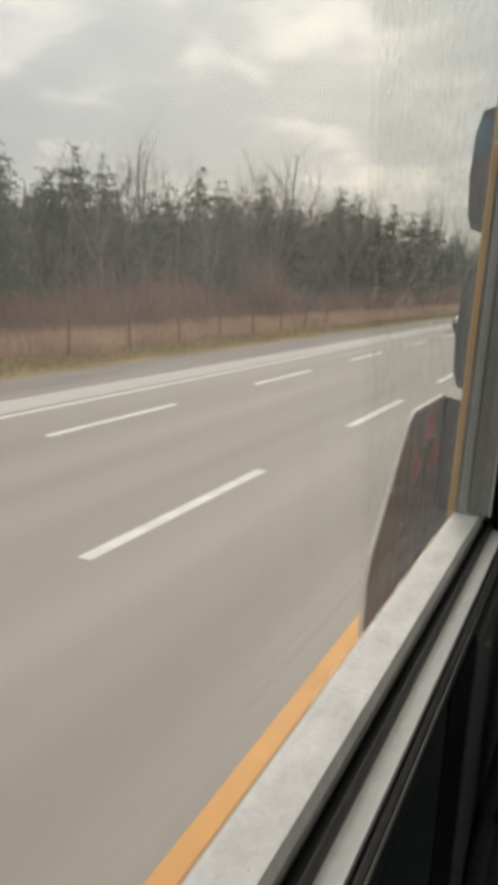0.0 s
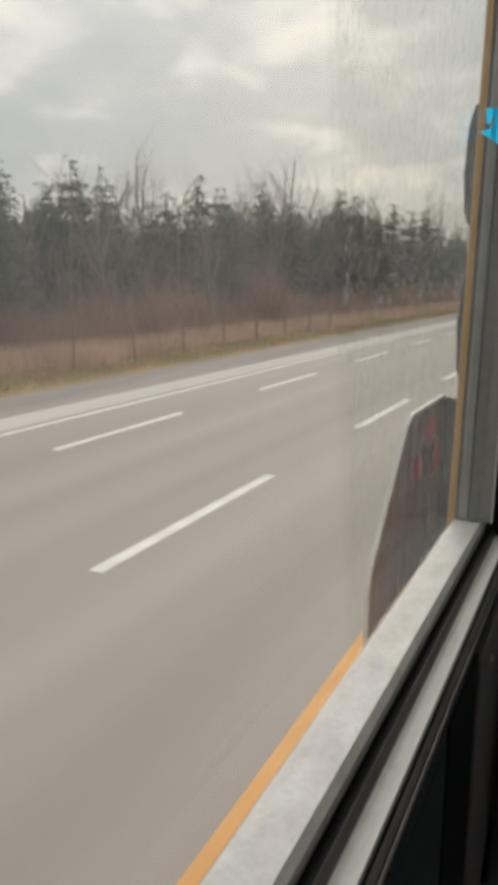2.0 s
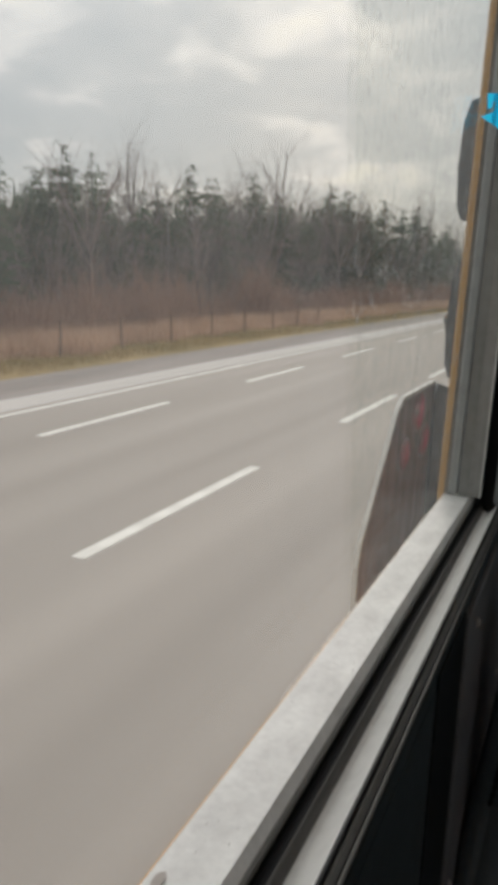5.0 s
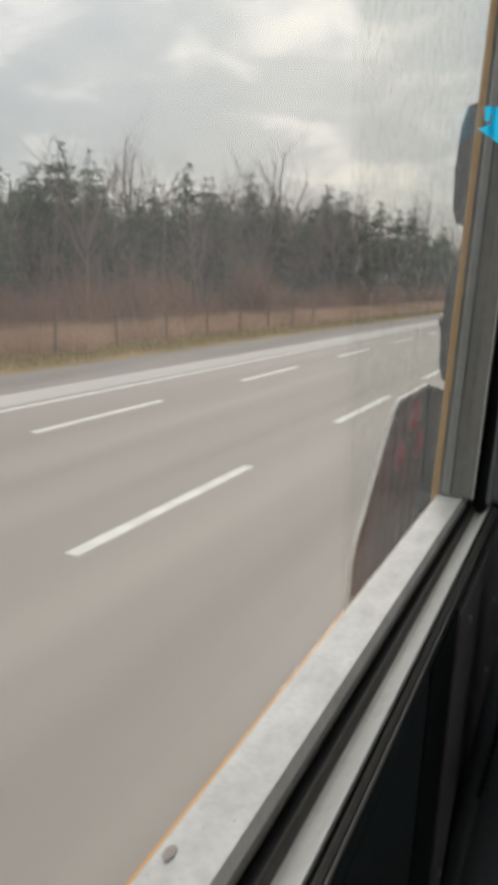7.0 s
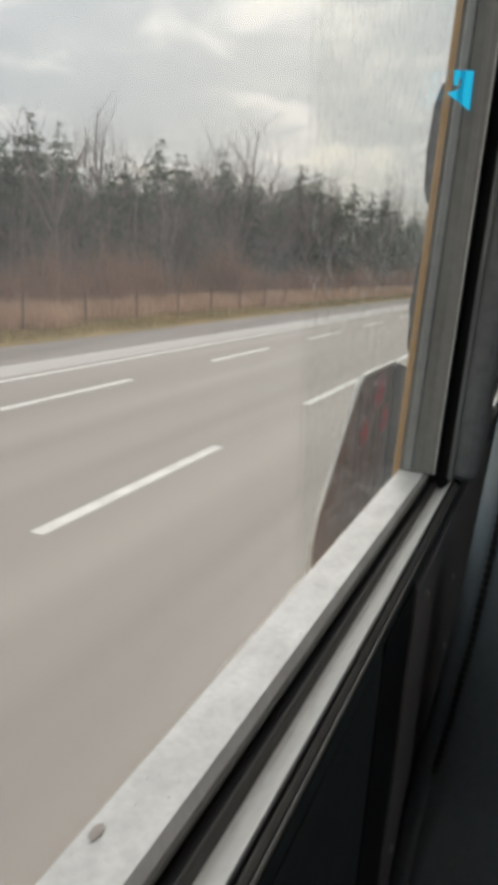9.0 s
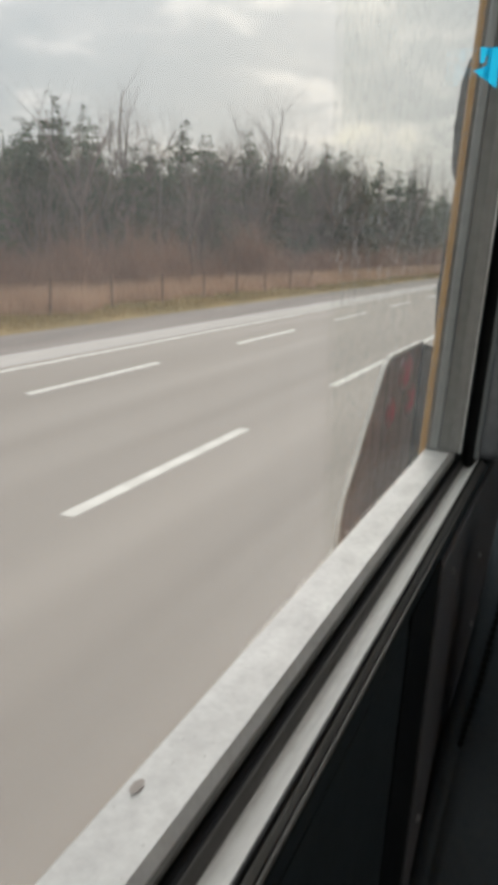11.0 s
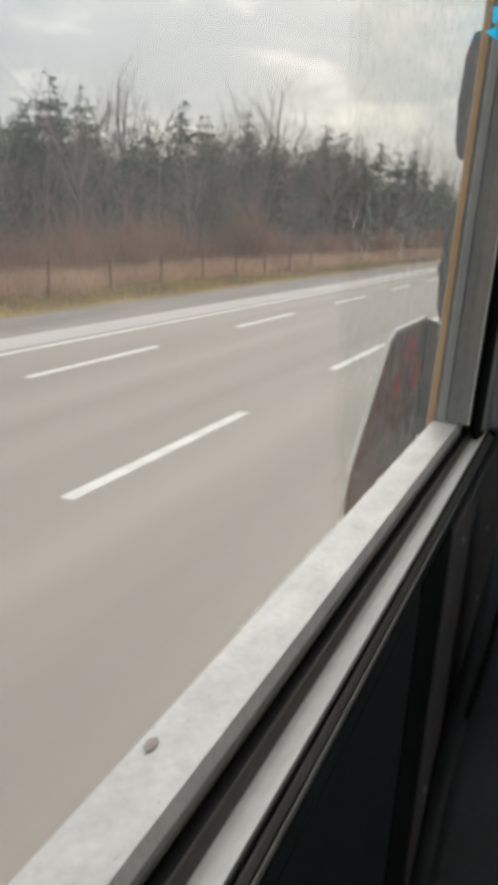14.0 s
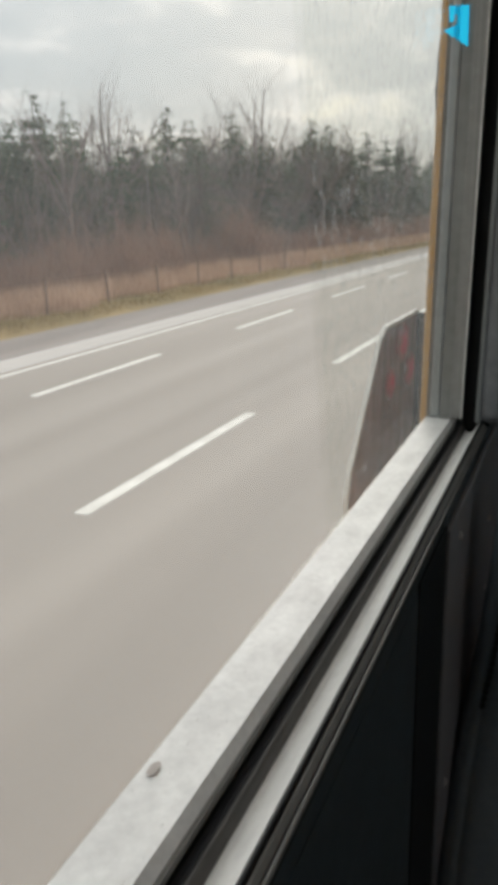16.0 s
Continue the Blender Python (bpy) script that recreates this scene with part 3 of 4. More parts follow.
# the roof is one curved shell
arch = [(SKIN_OUT - 0.002, ROOF), (SKIN_OUT + 0.02, ROOF + 0.12), (SKIN_OUT + 0.12, ROOF + 0.24), (SKIN_OUT + 0.45, ROOF + 0.33), (1.04, ROOF + 0.37)]
arch += [(2.08 - x, z) for x, z in arch[-2::-1]]
RIGHT = 2.08 - SKIN_OUT + 0.002
X_FAR = RIGHT - 0.06
shell = arch + [(x * 0.97 + 0.03, z - 0.035) for x, z in arch[::-1]]
roof = mesh_object("ceiling", extrude_profile([(x, Z + z) for x, z in shell], "y", Y_BACK - 0.06, Y_FRONT + 0.06), YELLOW_BODY)
tagged(roof, "arched yellow roof shell of the bus", "roof", kind="structure")
wall_right = empty("wall_right", 0, 0, Z)
part("lower_panel", box(X_FAR, RIGHT, Y_BACK, Y_FRONT, -1.85, -0.2), YELLOW_BODY, wall_right)
part("upper_panel", box(X_FAR, RIGHT, Y_BACK, Y_FRONT, 0.45, ROOF + 0.01), YELLOW_BODY, wall_right)
# out of view: closed here so that no far window reflects in the pane
part("unseen_blank", box(X_FAR, RIGHT, 1.2, Y_FRONT, -0.2, 0.45), YELLOW_BODY, wall_right)
for k in range(-8, 2):
    y = Y0 + PITCH * k
    part("post", box(X_FAR, RIGHT, y - 0.07, y + 0.07, -0.2, 0.45), BLACK_PLASTIC, wall_right)
tagged(wall_right, "far side wall of the bus with a row of windows", "wall", kind="structure")
outline = [(x, Z + z) for x, z in arch] + [(RIGHT, Z - 1.85), (SKIN_OUT, Z - 1.85)]
# out of view and without a windscreen, which would reflect in the pane
tagged(mesh_object("wall_front", extrude_profile(outline, "y", Y_FRONT, Y_FRONT + 0.06), YELLOW_BODY), "yellow front wall of the bus", "wall", kind="structure")
wall_rear = empty("wall_rear", 0, 0, Z)
part("lower_panel", box(SKIN_OUT, RIGHT, Y_BACK - 0.06, Y_BACK, -1.85, -0.25), YELLOW_BODY, wall_rear)
part("upper_panel", extrude_profile(arch + [(RIGHT, 0.5), (SKIN_OUT, 0.5)], "y", Y_BACK - 0.06, Y_BACK), YELLOW_BODY, wall_rear)
for x in (SKIN_OUT, 0.62, 1.38, RIGHT - 0.10):
    part("post", box(x, x + 0.10, Y_BACK - 0.06, Y_BACK, -0.25, 0.5), YELLOW_BODY, wall_rear)
tagged(wall_rear, "yellow rear wall of the bus with windows", "wall", kind="structure")


# hood, bumpers and wheels
def bus_chassis():
    c = empty("bus_chassis", 1.04, 0, 0)
    side = [(Y_FRONT + 0.065, 0.62), (Y_FRONT + 0.065, 1.72), (Y_FRONT + 0.55, 1.66), (Y_FRONT + 1.10, 1.55), (Y_FRONT + 1.30, 1.42), (Y_FRONT + 1.36, 0.62)]
    bm = extrude_profile(side, "x", -0.86, 0.86)
    bmesh.ops.bevel(bm, geom=bm.edges[:], offset=0.05, segments=3, affect="EDGES", profile=0.5)
    part("hood", bm, YELLOW_BODY, c)
    for y in (Y_FRONT + 1.40, Y_BACK - 0.16):
        part("bumper", box(-1.1, 1.1, y, y + 0.10, 0.50, 0.78, 0.02), BLACK_PLASTIC, c, "black steel bumper")
    part("grille", box(-0.42, 0.42, Y_FRONT + 1.34, Y_FRONT + 1.375, 0.85, 1.32, 0.01), BLACK_PLASTIC, c)
    for x in (-0.66, 0.66):
        part("headlight", lens((x, Y_FRONT + 1.36, 1.05), (0, 1, 0), 0.11, 0.03), SIGN_RIM, c, smooth=True)
    part("underbody", box(-0.9, 0.9, Y_BACK, Y_FRONT, 0.62, Z + FLOOR - 0.065), BLACK_PLASTIC, c)
    for y in (-4.9, Y_FRONT + 0.55):
        for x in (-0.98, 0.98):
            bm = bmesh.new()
            add_tube(bm, (x - 0.13, y, 0.50), (x + 0.13, y, 0.50), 0.50, 0.50, 28)
            wheel = part("wheel", bm, RUBBER, c, "black tyre")
            part("rim", tube((x - 0.135, y, 0.50), (x + 0.135, y, 0.50), 0.29, sides=20), STEEL, wheel, "steel rim")
    return tagged(c, "hood, bumpers and wheels of the yellow bus", "bus chassis")


bus_chassis()

# benches
BENCH_Y = 0.555


def passenger_bench(y):
    s = empty("passenger_bench", 0.40, y, Z + FLOOR)
    lo, hi = -FLOOR - 0.86, -FLOOR + 0.02
    flank = [(-0.4600, hi - 0.60), (-0.4600, hi - 0.53), (-0.4592, hi - 0.475), (-0.4550, hi - 0.42), (-0.4485, hi - 0.37), (-0.4415, hi - 0.30), (-0.4362, hi - 0.22), (-0.4310, hi - 0.13), (-0.4190, hi - 0.04)]

    def bulge(z):
        """The padding beside the wall swells backwards towards its foot."""
        return -0.75 * min(max(0.0, hi - 0.43 - z), 0.16)

    # a rolled side edge, a groove for the piping, the flat back, and a front that draws in from the wall
    section = [(0.090, 0.100), (0.050, 0.092), (0.022, 0.068), (0.006, 0.044), (0.0, 0.026), (0.0008, 0.015), (0.0040, 0.0062), (0.0095, 0.0014), (0.0145, 0.0005), (0.0165, 0.0022), (0.0185, 0.0008), (0.030, -0.0015), (0.070, 0.0), (0.150, 0.0)]
    bm, last = bmesh.new(), None
    for x, z in [(-0.4600, lo), *flank, (-0.4060, hi - 0.016), (-0.385, hi - 0.004), (-0.350, hi)]:
        right = 0.47 - 0.06 * max(0.0, (z - hi + 0.10) / 0.10)
        row = [bm.verts.new((x + u, v + bulge(z) * min(1.0, max(0.0, (0.150 - u) / 0.130)), z)) for u, v in section] + [bm.verts.new((right - 0.02, 0.0, z)), bm.verts.new((right, 0.03, z)), bm.verts.new((right - 0.03, 0.10, z))]
        n = len(row)
        if last:
            for k in range(n):
                bm.faces.new((last[k], last[(k + 1) % n], row[(k + 1) % n], row[k]))
        else:
            bm.faces.new(row[::-1])
        last = row
    bm.faces.new(last)
    bmesh.ops.recalc_face_normals(bm, faces=bm.faces[:])
    part("backrest", bm, VINYL, s, "padded blue-black vinyl backrest", smooth=True)
    path = []
    for (xa, za), (xb, zb) in zip(flank[3:], flank[4:]):
        n = max(2, int((za - zb) / -0.0022))
        path += [(xa + (xb - xa) * k / n + 0.0165, za + (zb - za) * k / n) for k in range(n)]
    bm, last = bmesh.new(), None
    for k, (x, z) in enumerate(path):
        r = 0.0021 if k % 3 else 0.0012
        ring = [bm.verts.new((x + r * math.cos(a * math.pi / 3), bulge(z) - 0.0013 + r * math.sin(a * math.pi / 3), z)) for a in range(6)]
        if last:
            for a in range(6):
                bm.faces.new((last[a], last[(a + 1) % 6], ring[(a + 1) % 6], ring[a]))
        else:
            bm.faces.new(ring[::-1])
        last = ring
    bm.faces.new(last)
    part("piping", bm, RUBBER, s, "dark stitched piping")
    part("cushion", box(-0.45, 0.47, 0.10, 0.48, 0.36, 0.50, 0.03, 3), VINYL, s)
    for x in (-0.35, 0.38):
        part("leg", box(x - 0.02, x + 0.02, 0.12, 0.44, 0.0, 0.36, 0.004), STEEL, s)
    return tagged(s, "high-backed passenger bench in blue-black vinyl", "bench", "passenger benches")


bench = passenger_bench(BENCH_Y)
for k in range(-8, 3):
    if k:
        copy_thing(bench, pose(0.40, BENCH_Y + PITCH * k, Z + FLOOR))
    if k < 2:
        copy_thing(bench, pose(1.66, BENCH_Y + PITCH * k, Z + FLOOR))

# small spot of dried dirt on the ledge
bm = bmesh.new()
bmesh.ops.create_circle(bm, cap_ends=True, segments=30, radius=1.0, matrix=Matrix.LocRotScale((-0.1092, 0.1680, Z + SILL + 0.0007), None, (0.0019, 0.0038, 1)))
for v in bm.verts:
    v.co.x += random.uniform(-0.0002, 0.0002)
    v.co.y += random.uniform(-0.0003, 0.0003)
tagged(mesh_object("dirt_spot", bm, DIRT), "dried grey dirt spot on the white window ledge", "dirt")

# fine specks of dirt along the ledge
spec_v, spec_f = [], []
for _ in range(90):
    cx, cy = random.uniform(-0.1130, -0.0920), random.uniform(0.02, 0.64)
    rx, ry = random.uniform(0.00012, 0.00036), random.uniform(0.0003, 0.0013)
    b = len(spec_v)
    for k in range(7):
        a = 2 * math.pi * k / 7
        spec_v.append((cx + rx * math.cos(a) * random.uniform(0.6, 1.2), cy + ry * math.sin(a), Z + SILL + 0.0005))
    spec_f.append(tuple(range(b, b + 7)))
tagged(raw_object("dirt_specks", spec_v, spec_f, PALE_DIRT), "fine grey specks of dirt along the white window ledge", "dirt", kind="stuff")

# cyan shape on the jamb, added with a glow in place of a reflection
bm = bmesh.new()
outline = [(-0.1085, 0.1550), (-0.0930, 0.1540), (-0.0920, 0.1245), (-0.1118, 0.1380), (-0.1045, 0.1400), (-0.1020, 0.1418), (-0.1018, 0.1480), (-0.1036, 0.1486), (-0.1040, 0.1436), (-0.1072, 0.1436)]
bm.faces.new([bm.verts.new((x - 0.0045 + LEAN * (z - SILL), Y0 + WIDE - 0.0062, Z + z)) for x, z in outline])
solid = bmesh.ops.extrude_face_region(bm, geom=bm.faces[:])
for v in solid["geom"]:
    if isinstance(v, bmesh.types.BMVert):
        v.co.y += 0.0004
tagged(mesh_object("sticker", bm, CYAN), "cyan arrow-shaped reflection, added as a glowing shape on the window jamb", "sticker")


# folded stop sign on the outside of the bus
def stop_sign():
    run, side = 0.1555, 0.2200
    y, z = 0.9215, -0.1392
    s = empty("stop_sign", -0.2183, y + side / 2, Z + z - run - side / 2)
    half, cut = run + side / 2, side / 2
    corners = [(-cut, half), (cut, half), (half, cut), (half, -cut), (cut, -half), (-cut, -half), (-half, -cut), (-half, cut)]
    bm = bmesh.new()
    ring_of = []
    for k, (a, b) in enumerate(corners):
        for other in (corners[k - 1], corners[(k + 1) % 8]):
            ring_of.append((a + (other[0] - a) * 0.07, b + (other[1] - b) * 0.07))
    bm.faces.new([bm.verts.new((0.0, a, b)) for a, b in ring_of])
    made = bmesh.ops.extrude_face_region(bm, geom=bm.faces[:])
    for v in made["geom"]:
        if isinstance(v, bmesh.types.BMVert):
            v.co.x -= 0.004
    part("panel", bm, SIGN_BACK, s, "grimy dark red back of the octagon")
    bm = bmesh.new()
    rows = []
    for f, x in ((1.008, 0.0010), (1.008, -0.0042), (0.990, -0.0042), (0.990, 0.0010)):
        rows.append([bm.verts.new((x, a * f, b * f)) for a, b in ring_of])
    for i in range(4):
        for k in range(16):
            bm.faces.new((rows[i][k], rows[i][(k + 1) % 16], rows[(i + 1) % 4][(k + 1) % 16], rows[(i + 1) % 4][k]))
    part("rim", bm, SIGN_RIM, s, "pale edge trim")
    for dy, dz, ry, rz in ((0.000, -0.032, 0.042, 0.029), (-0.070, -0.078, 0.026, 0.022), (0.050, -0.080, 0.034, 0.027)):
        bm = lens((0.0005, 0, 0), (1, 0, 0), 1.0, 0.004)
        for v in bm.verts:
            v.co.y, v.co.z = v.co.y * ry + dy, v.co.z * rz + half + dz
        part("lamp", bm, SIGN_LAMP, s, "faded red lens", smooth=True)
    plate = [(cut - 0.02, -0.12), (half + 0.20, -0.12), (half + 0.20, half - 0.040), (cut + 0.10, half - 0.022), (cut - 0.005, half - 0.003), (cut - 0.02, half - 0.012)]
    part("hinge_plate", extrude_profile(plate, "x", 0.0015, 0.0055), WORN_RUBBER, s, "dark hinge plate")
    part("hinge_arm", box(0.0015, 0.095, half - 0.30, half - 0.06, -0.06, 0.06, 0.006), BLACK_PLASTIC, s, "black hinge bracket")
    return tagged(s, "folded octagonal stop sign, grimy back seen, on the bus side", "stop sign")


stop_sign()


# driver's mirrors, seen edge on along the outside of the bus
def side_mirror(x, y, z0, z1, label):
    m = empty("side_mirror", x, y, Z + z0)
    h = z1 - z0
    bm = bmesh.new()
    outline = [(0.000, h * 0.45), (0.006, h * 0.80), (0.022, h * 0.97), (0.055, h), (0.20, h), (0.22, h * 0.9), (0.22, h * 0.08), (0.20, 0.0), (0.045, 0.0), (0.018, h * 0.03), (0.005, h * 0.14)]
    a = [bm.verts.new((u, -0.05, v)) for u, v in outline]
    b = [bm.verts.new((u, 0.05, v)) for u, v in outline]
    for i in range(len(outline)):
        j = (i + 1) % len(outline)
        bm.faces.new((a[i], a[j], b[j], b[i]))
    bm.faces.new(a)
    bm.faces.new(b[::-1])
    bmesh.ops.bevel(bm, geom=[e for e in bm.edges if abs(e.verts[0].co.y - e.verts[1].co.y) < 1e-6], offset=0.010, segments=2, affect="EDGES")
    part("housing", bm, BLACK_PLASTIC, m, smooth=False)
    part("mirror_glass", box(0.085, 0.20, -0.0535, -0.0510, h * 0.1, h * 0.9, 0.001), MIRROR, m, "mirror glass")
    part("arm", tube((0.15, 0.0, h * 0.5), (0.38, 0.1, h * 0.5), 0.014), BLACK_PLASTIC, m)
    return tagged(m, label, "mirror", "driver's mirrors")


side_mirror(-0.434, 2.40, 0.185, 0.535, "upper black rear-view mirror on the bus side")
side_mirror(-0.430, 2.40, -0.290, 0.085, "lower black rear-view mirror on the bus side")

# ---- woods ----
rng = random.Random(7)


def add_limb(verts, faces, p, q, r0, r1, sides):
    d = (q - p).normalized()
    u = d.orthogonal().normalized()
    w = d.cross(u)
    base = len(verts)
    for c, r in ((p, r0), (q, r1)):
        for k in range(sides):
            a = 2 * math.pi * k / sides
            verts.append(c + (u * math.cos(a) + w * math.sin(a)) * r)
    for k in range(sides):
        j = (k + 1) % sides
        faces.append((base + k, base + j, base + sides + j, base + sides + k))


def branch(twigs, trunk, p, d, length, r, level, rnd, spread):
    """One limb in bent steps, with smaller limbs from its outer part."""
    steps = 4 if level < 2 else 2
    bucket = trunk if level == 0 else twigs
    q = p.copy()
    for s in range(steps):
        d = (d + Vector((rnd.uniform(-1, 1), rnd.uniform(-1, 1), rnd.uniform(-0.4, 0.9))) * (0.07 if level == 0 else 0.22)).normalized()
        n = q + d * (length / steps)
        ra, rb = r * (1 - 0.75 * s / steps), r * (1 - 0.75 * (s + 1) / steps)
        add_limb(*bucket, q, n, ra, rb, 6 if level == 0 else (4 if level < 2 else 3))
        if level < 4 and (level > 0 or s > 0):
            for _ in range(3 if level < 2 else 2):
                side = Vector((rnd.uniform(-1, 1), rnd.uniform(-1, 1), rnd.uniform(0.0, 0.5))).normalized()
                nd = (d * rnd.uniform(0.5, 1.0) + side * spread).normalized()
                branch(twigs, trunk, q.lerp(n, rnd.uniform(0.2, 1)), nd, length * rnd.uniform(0.36, 0.6), rb * 0.55, level + 1, rnd, spread)
        q = n


def bare_tree(seed, height, spread):
    """A short bole that forks into ascending limbs, with a rounded crown of fine twigs."""
    rnd = random.Random(seed)
    t = empty("bare_tree")
    trunk, twigs = ([], []), ([], [])
    for stem in range(1 if rnd.random() < 0.6 else 2):
        p = Vector((rnd.uniform(-0.25, 0.25), rnd.uniform(-0.25, 0.25), -0.15))
        d = Vector((rnd.uniform(-0.10, 0.10), rnd.uniform(-0.10, 0.10), 1)).normalized()
        r, bole = height * 0.015, height * rnd.uniform(0.34, 0.48)
        for k in range(3):
            q = p + d * (bole / 3)
            add_limb(*trunk, p, q, r * (1 - 0.14 * k), r * (1 - 0.14 * (k + 1)), 7)
            p, d = q, (d + Vector((rnd.uniform(-1, 1), rnd.uniform(-1, 1), 0.2)) * 0.06).normalized()
        turn, limbs = rnd.uniform(0, 6.28), rnd.choice((3, 4, 5))
        for k in range(limbs):
            a = turn + 2 * math.pi * k / limbs + rnd.uniform(-0.4, 0.4)
            out = Vector((math.cos(a), math.sin(a), 0)) * spread * rnd.uniform(0.35, 0.8)
            branch(twigs, trunk, p - d * rnd.uniform(0, bole * 0.22), (d + out).normalized(), height * rnd.uniform(0.40, 0.56), r * 0.52, 1, rnd, spread)
    raw_object("trunk", trunk[0], trunk[1], BARK, t)
    raw_object("crown", twigs[0], twigs[1], TWIG, t)
    return tagged(t, "leafless grey-brown tree with fine twigs in the woods", "tree", "roadside trees")


def conifer(seed, height, slim, ragged):
    rnd = random.Random(seed)
    t = empty("conifer")
    trunk, crown = ([], []), ([], [])
    add_limb(*trunk, Vector((0, 0, -0.15)), Vector((0, 0, height * 0.97)), height * 0.016, 0.01, 6)
    v, f = crown
    base = height * rnd.uniform(0.10, 0.24)
    whorls = int(height / 0.36)
    for i in range(whorls):
        up = (i + rnd.uniform(0.2, 0.8)) / whorls
        z = base + (height * 0.985 - base) * up
        k = 1 - z / height
        swell = 1 + ragged * math.sin(i * 2.1 + seed) * 0.5
        arms = rnd.choice((5, 6, 7, 8)) if k > 0.12 else 4
        turn = rnd.uniform(0, 6.28)
        for arm in range(arms):
            if rnd.random() < 0.14:
                continue
            reach = (0.10 + height * slim * 0.92 * (k ** 0.62)) * rnd.uniform(0.5, 1.15) * swell
            a = turn + arm * 2 * math.pi / arms + rnd.uniform(-0.35, 0.35)
            out = Vector((math.cos(a), math.sin(a), 0))
            rise, lift = rnd.uniform(-0.05, 0.5), rnd.uniform(-0.2, 0.2)
            n = max(3, int(reach / 0.085))
            for s in range(n):
                g = (s + rnd.random()) / n
                c = out * (reach * g) + Vector((0, 0, z + lift + reach * (rise * g - 0.42 * g * g)))
                for _ in range(4):
                    size = rnd.uniform(0.11, 0.30) * (0.6 + 0.6 * min(1, 3 * k)) * (1.2 - 0.5 * g)
                    d = Vector((rnd.uniform(-1, 1), rnd.uniform(-1, 1), rnd.uniform(-0.5, 0.6))).normalized() + out * 0.45
                    tip = c + d * size
                    low = Vector((rnd.uniform(-1, 1), rnd.uniform(-1, 1), rnd.uniform(-0.8, 0.4))) * size * 0.42
                    b = len(v)
                    v.extend((c, tip, (c + tip) / 2 + low))
                    f.append((b, b + 1, b + 2))
    raw_object("trunk", trunk[0], trunk[1], BARK, t)
    raw_object("crown", v, f, NEEDLES, t)
    return tagged(t, "dark green conifer with ragged crown in the woods", "tree", "roadside trees")


def aspen(seed, height):
    """A slim pale trunk with a few short, steep limbs near its top."""
    rnd = random.Random(seed)
    t = empty("aspen")
    trunk, twigs = ([], []), ([], [])
    p, d = Vector((0, 0, -0.15)), Vector((rnd.uniform(-0.05, 0.05), rnd.uniform(-0.05, 0.05), 1)).normalized()
    for k in range(7):
        q = p + d * (height / 7)
        add_limb(*trunk, p, q, height * 0.0085 * (1 - k / 8), height * 0.0085 * (1 - (k + 1) / 8), 6)
        if k > 1:
            for _ in range(4):
                side = Vector((rnd.uniform(-1, 1), rnd.uniform(-1, 1), 0.6)).normalized()
                branch(twigs, trunk, p.lerp(q, rnd.random()), (d + side * 0.8).normalized(), height * rnd.uniform(0.09, 0.17), 0.022, 2, rnd, 0.7)
        p, d = q, (d + Vector((rnd.uniform(-1, 1), rnd.uniform(-1, 1), 0)) * 0.03).normalized()
    raw_object("trunk", trunk[0], trunk[1], PALE_BARK, t)
    raw_object("crown", twigs[0], twigs[1], TWIG, t)
    return tagged(t, "slim leafless tree with a pale trunk in the woods", "tree", "roadside trees")


TREE_X = -17.4
bare = [bare_tree(11 + i, h, s) for i, (h, s) in enumerate(((9.0, 0.75), (8.0, 0.9), (11.5, 0.7), (7.0, 0.85), (9.6, 0.6)))]
firs = [conifer(31 + i, h, s, r) for i, (h, s, r) in enumerate(((6.8, 0.30, 0.4), (7.6, 0.26, 0.5), (5.8, 0.34, 0.4), (8.2, 0.25, 0.6), (7.2, 0.32, 0.7), (7.8, 0.25, 0.5)))]
aspens = [aspen(61 + i, h) for i, h in enumerate((8.6, 7.4, 9.4))]
sites = []
y = 2.0
while y < 150:
    for row in range(5):
        sites.append((TREE_X - 2.1 * row - rng.uniform(0, 2.0), y + rng.uniform(-0.8, 0.8)))
    y += 1.7 if y < 70 else 2.8
kinds = {"fir": firs, "bare": bare, "aspen": aspens}
spare = {kind: list(trees) for kind, trees in kinds.items()}
for x, y in sites:
    front = x > TREE_X - 3
    chance = rng.random()
    kind = "fir" if chance < (0.36 if front else 0.74) else ("aspen" if chance > (0.86 if front else 0.94) else "bare")
    size = {"fir": rng.uniform(0.62, 1.02), "bare": rng.uniform(0.60, 0.98), "aspen": rng.uniform(0.55, 0.82)}[kind] * min(1.32, 0.77 + 0.0085 * y)
    m = pose(x, y, 0.12, 0, 0, rng.uniform(0, 360)) @ Matrix.Scale(size, 4)
    if spare[kind]:
        spare[kind].pop().matrix_basis = m
    else:
        ob = copy_thing(rng.choice(kinds[kind]), m)
        ob.scale = m.to_scale()


def twig_mass(name, mat, count, place, reach, width, label, category, tilt=0.5):
    """Many thin upright twigs in one mesh."""
    v, f = [], []
    for _ in range(count):
        x, y, z, size = place()
        h = reach * size * rng.uniform(0.5, 1.0)
        lean = Vector((rng.uniform(-tilt, tilt), rng.uniform(-tilt, tilt), 1.0)) * h
        a = rng.uniform(0, 3.14)
        w = Vector((math.cos(a), math.sin(a), 0)) * width * rng.uniform(0.6, 1.3)
        p = Vector((x, y, z))
        b = len(v)
        v.extend((p - w, p + w, p + lean))
        f.append((b, b + 1, b + 2))
    return tagged(raw_object(name, v, f, mat), label, category, kind="stuff")


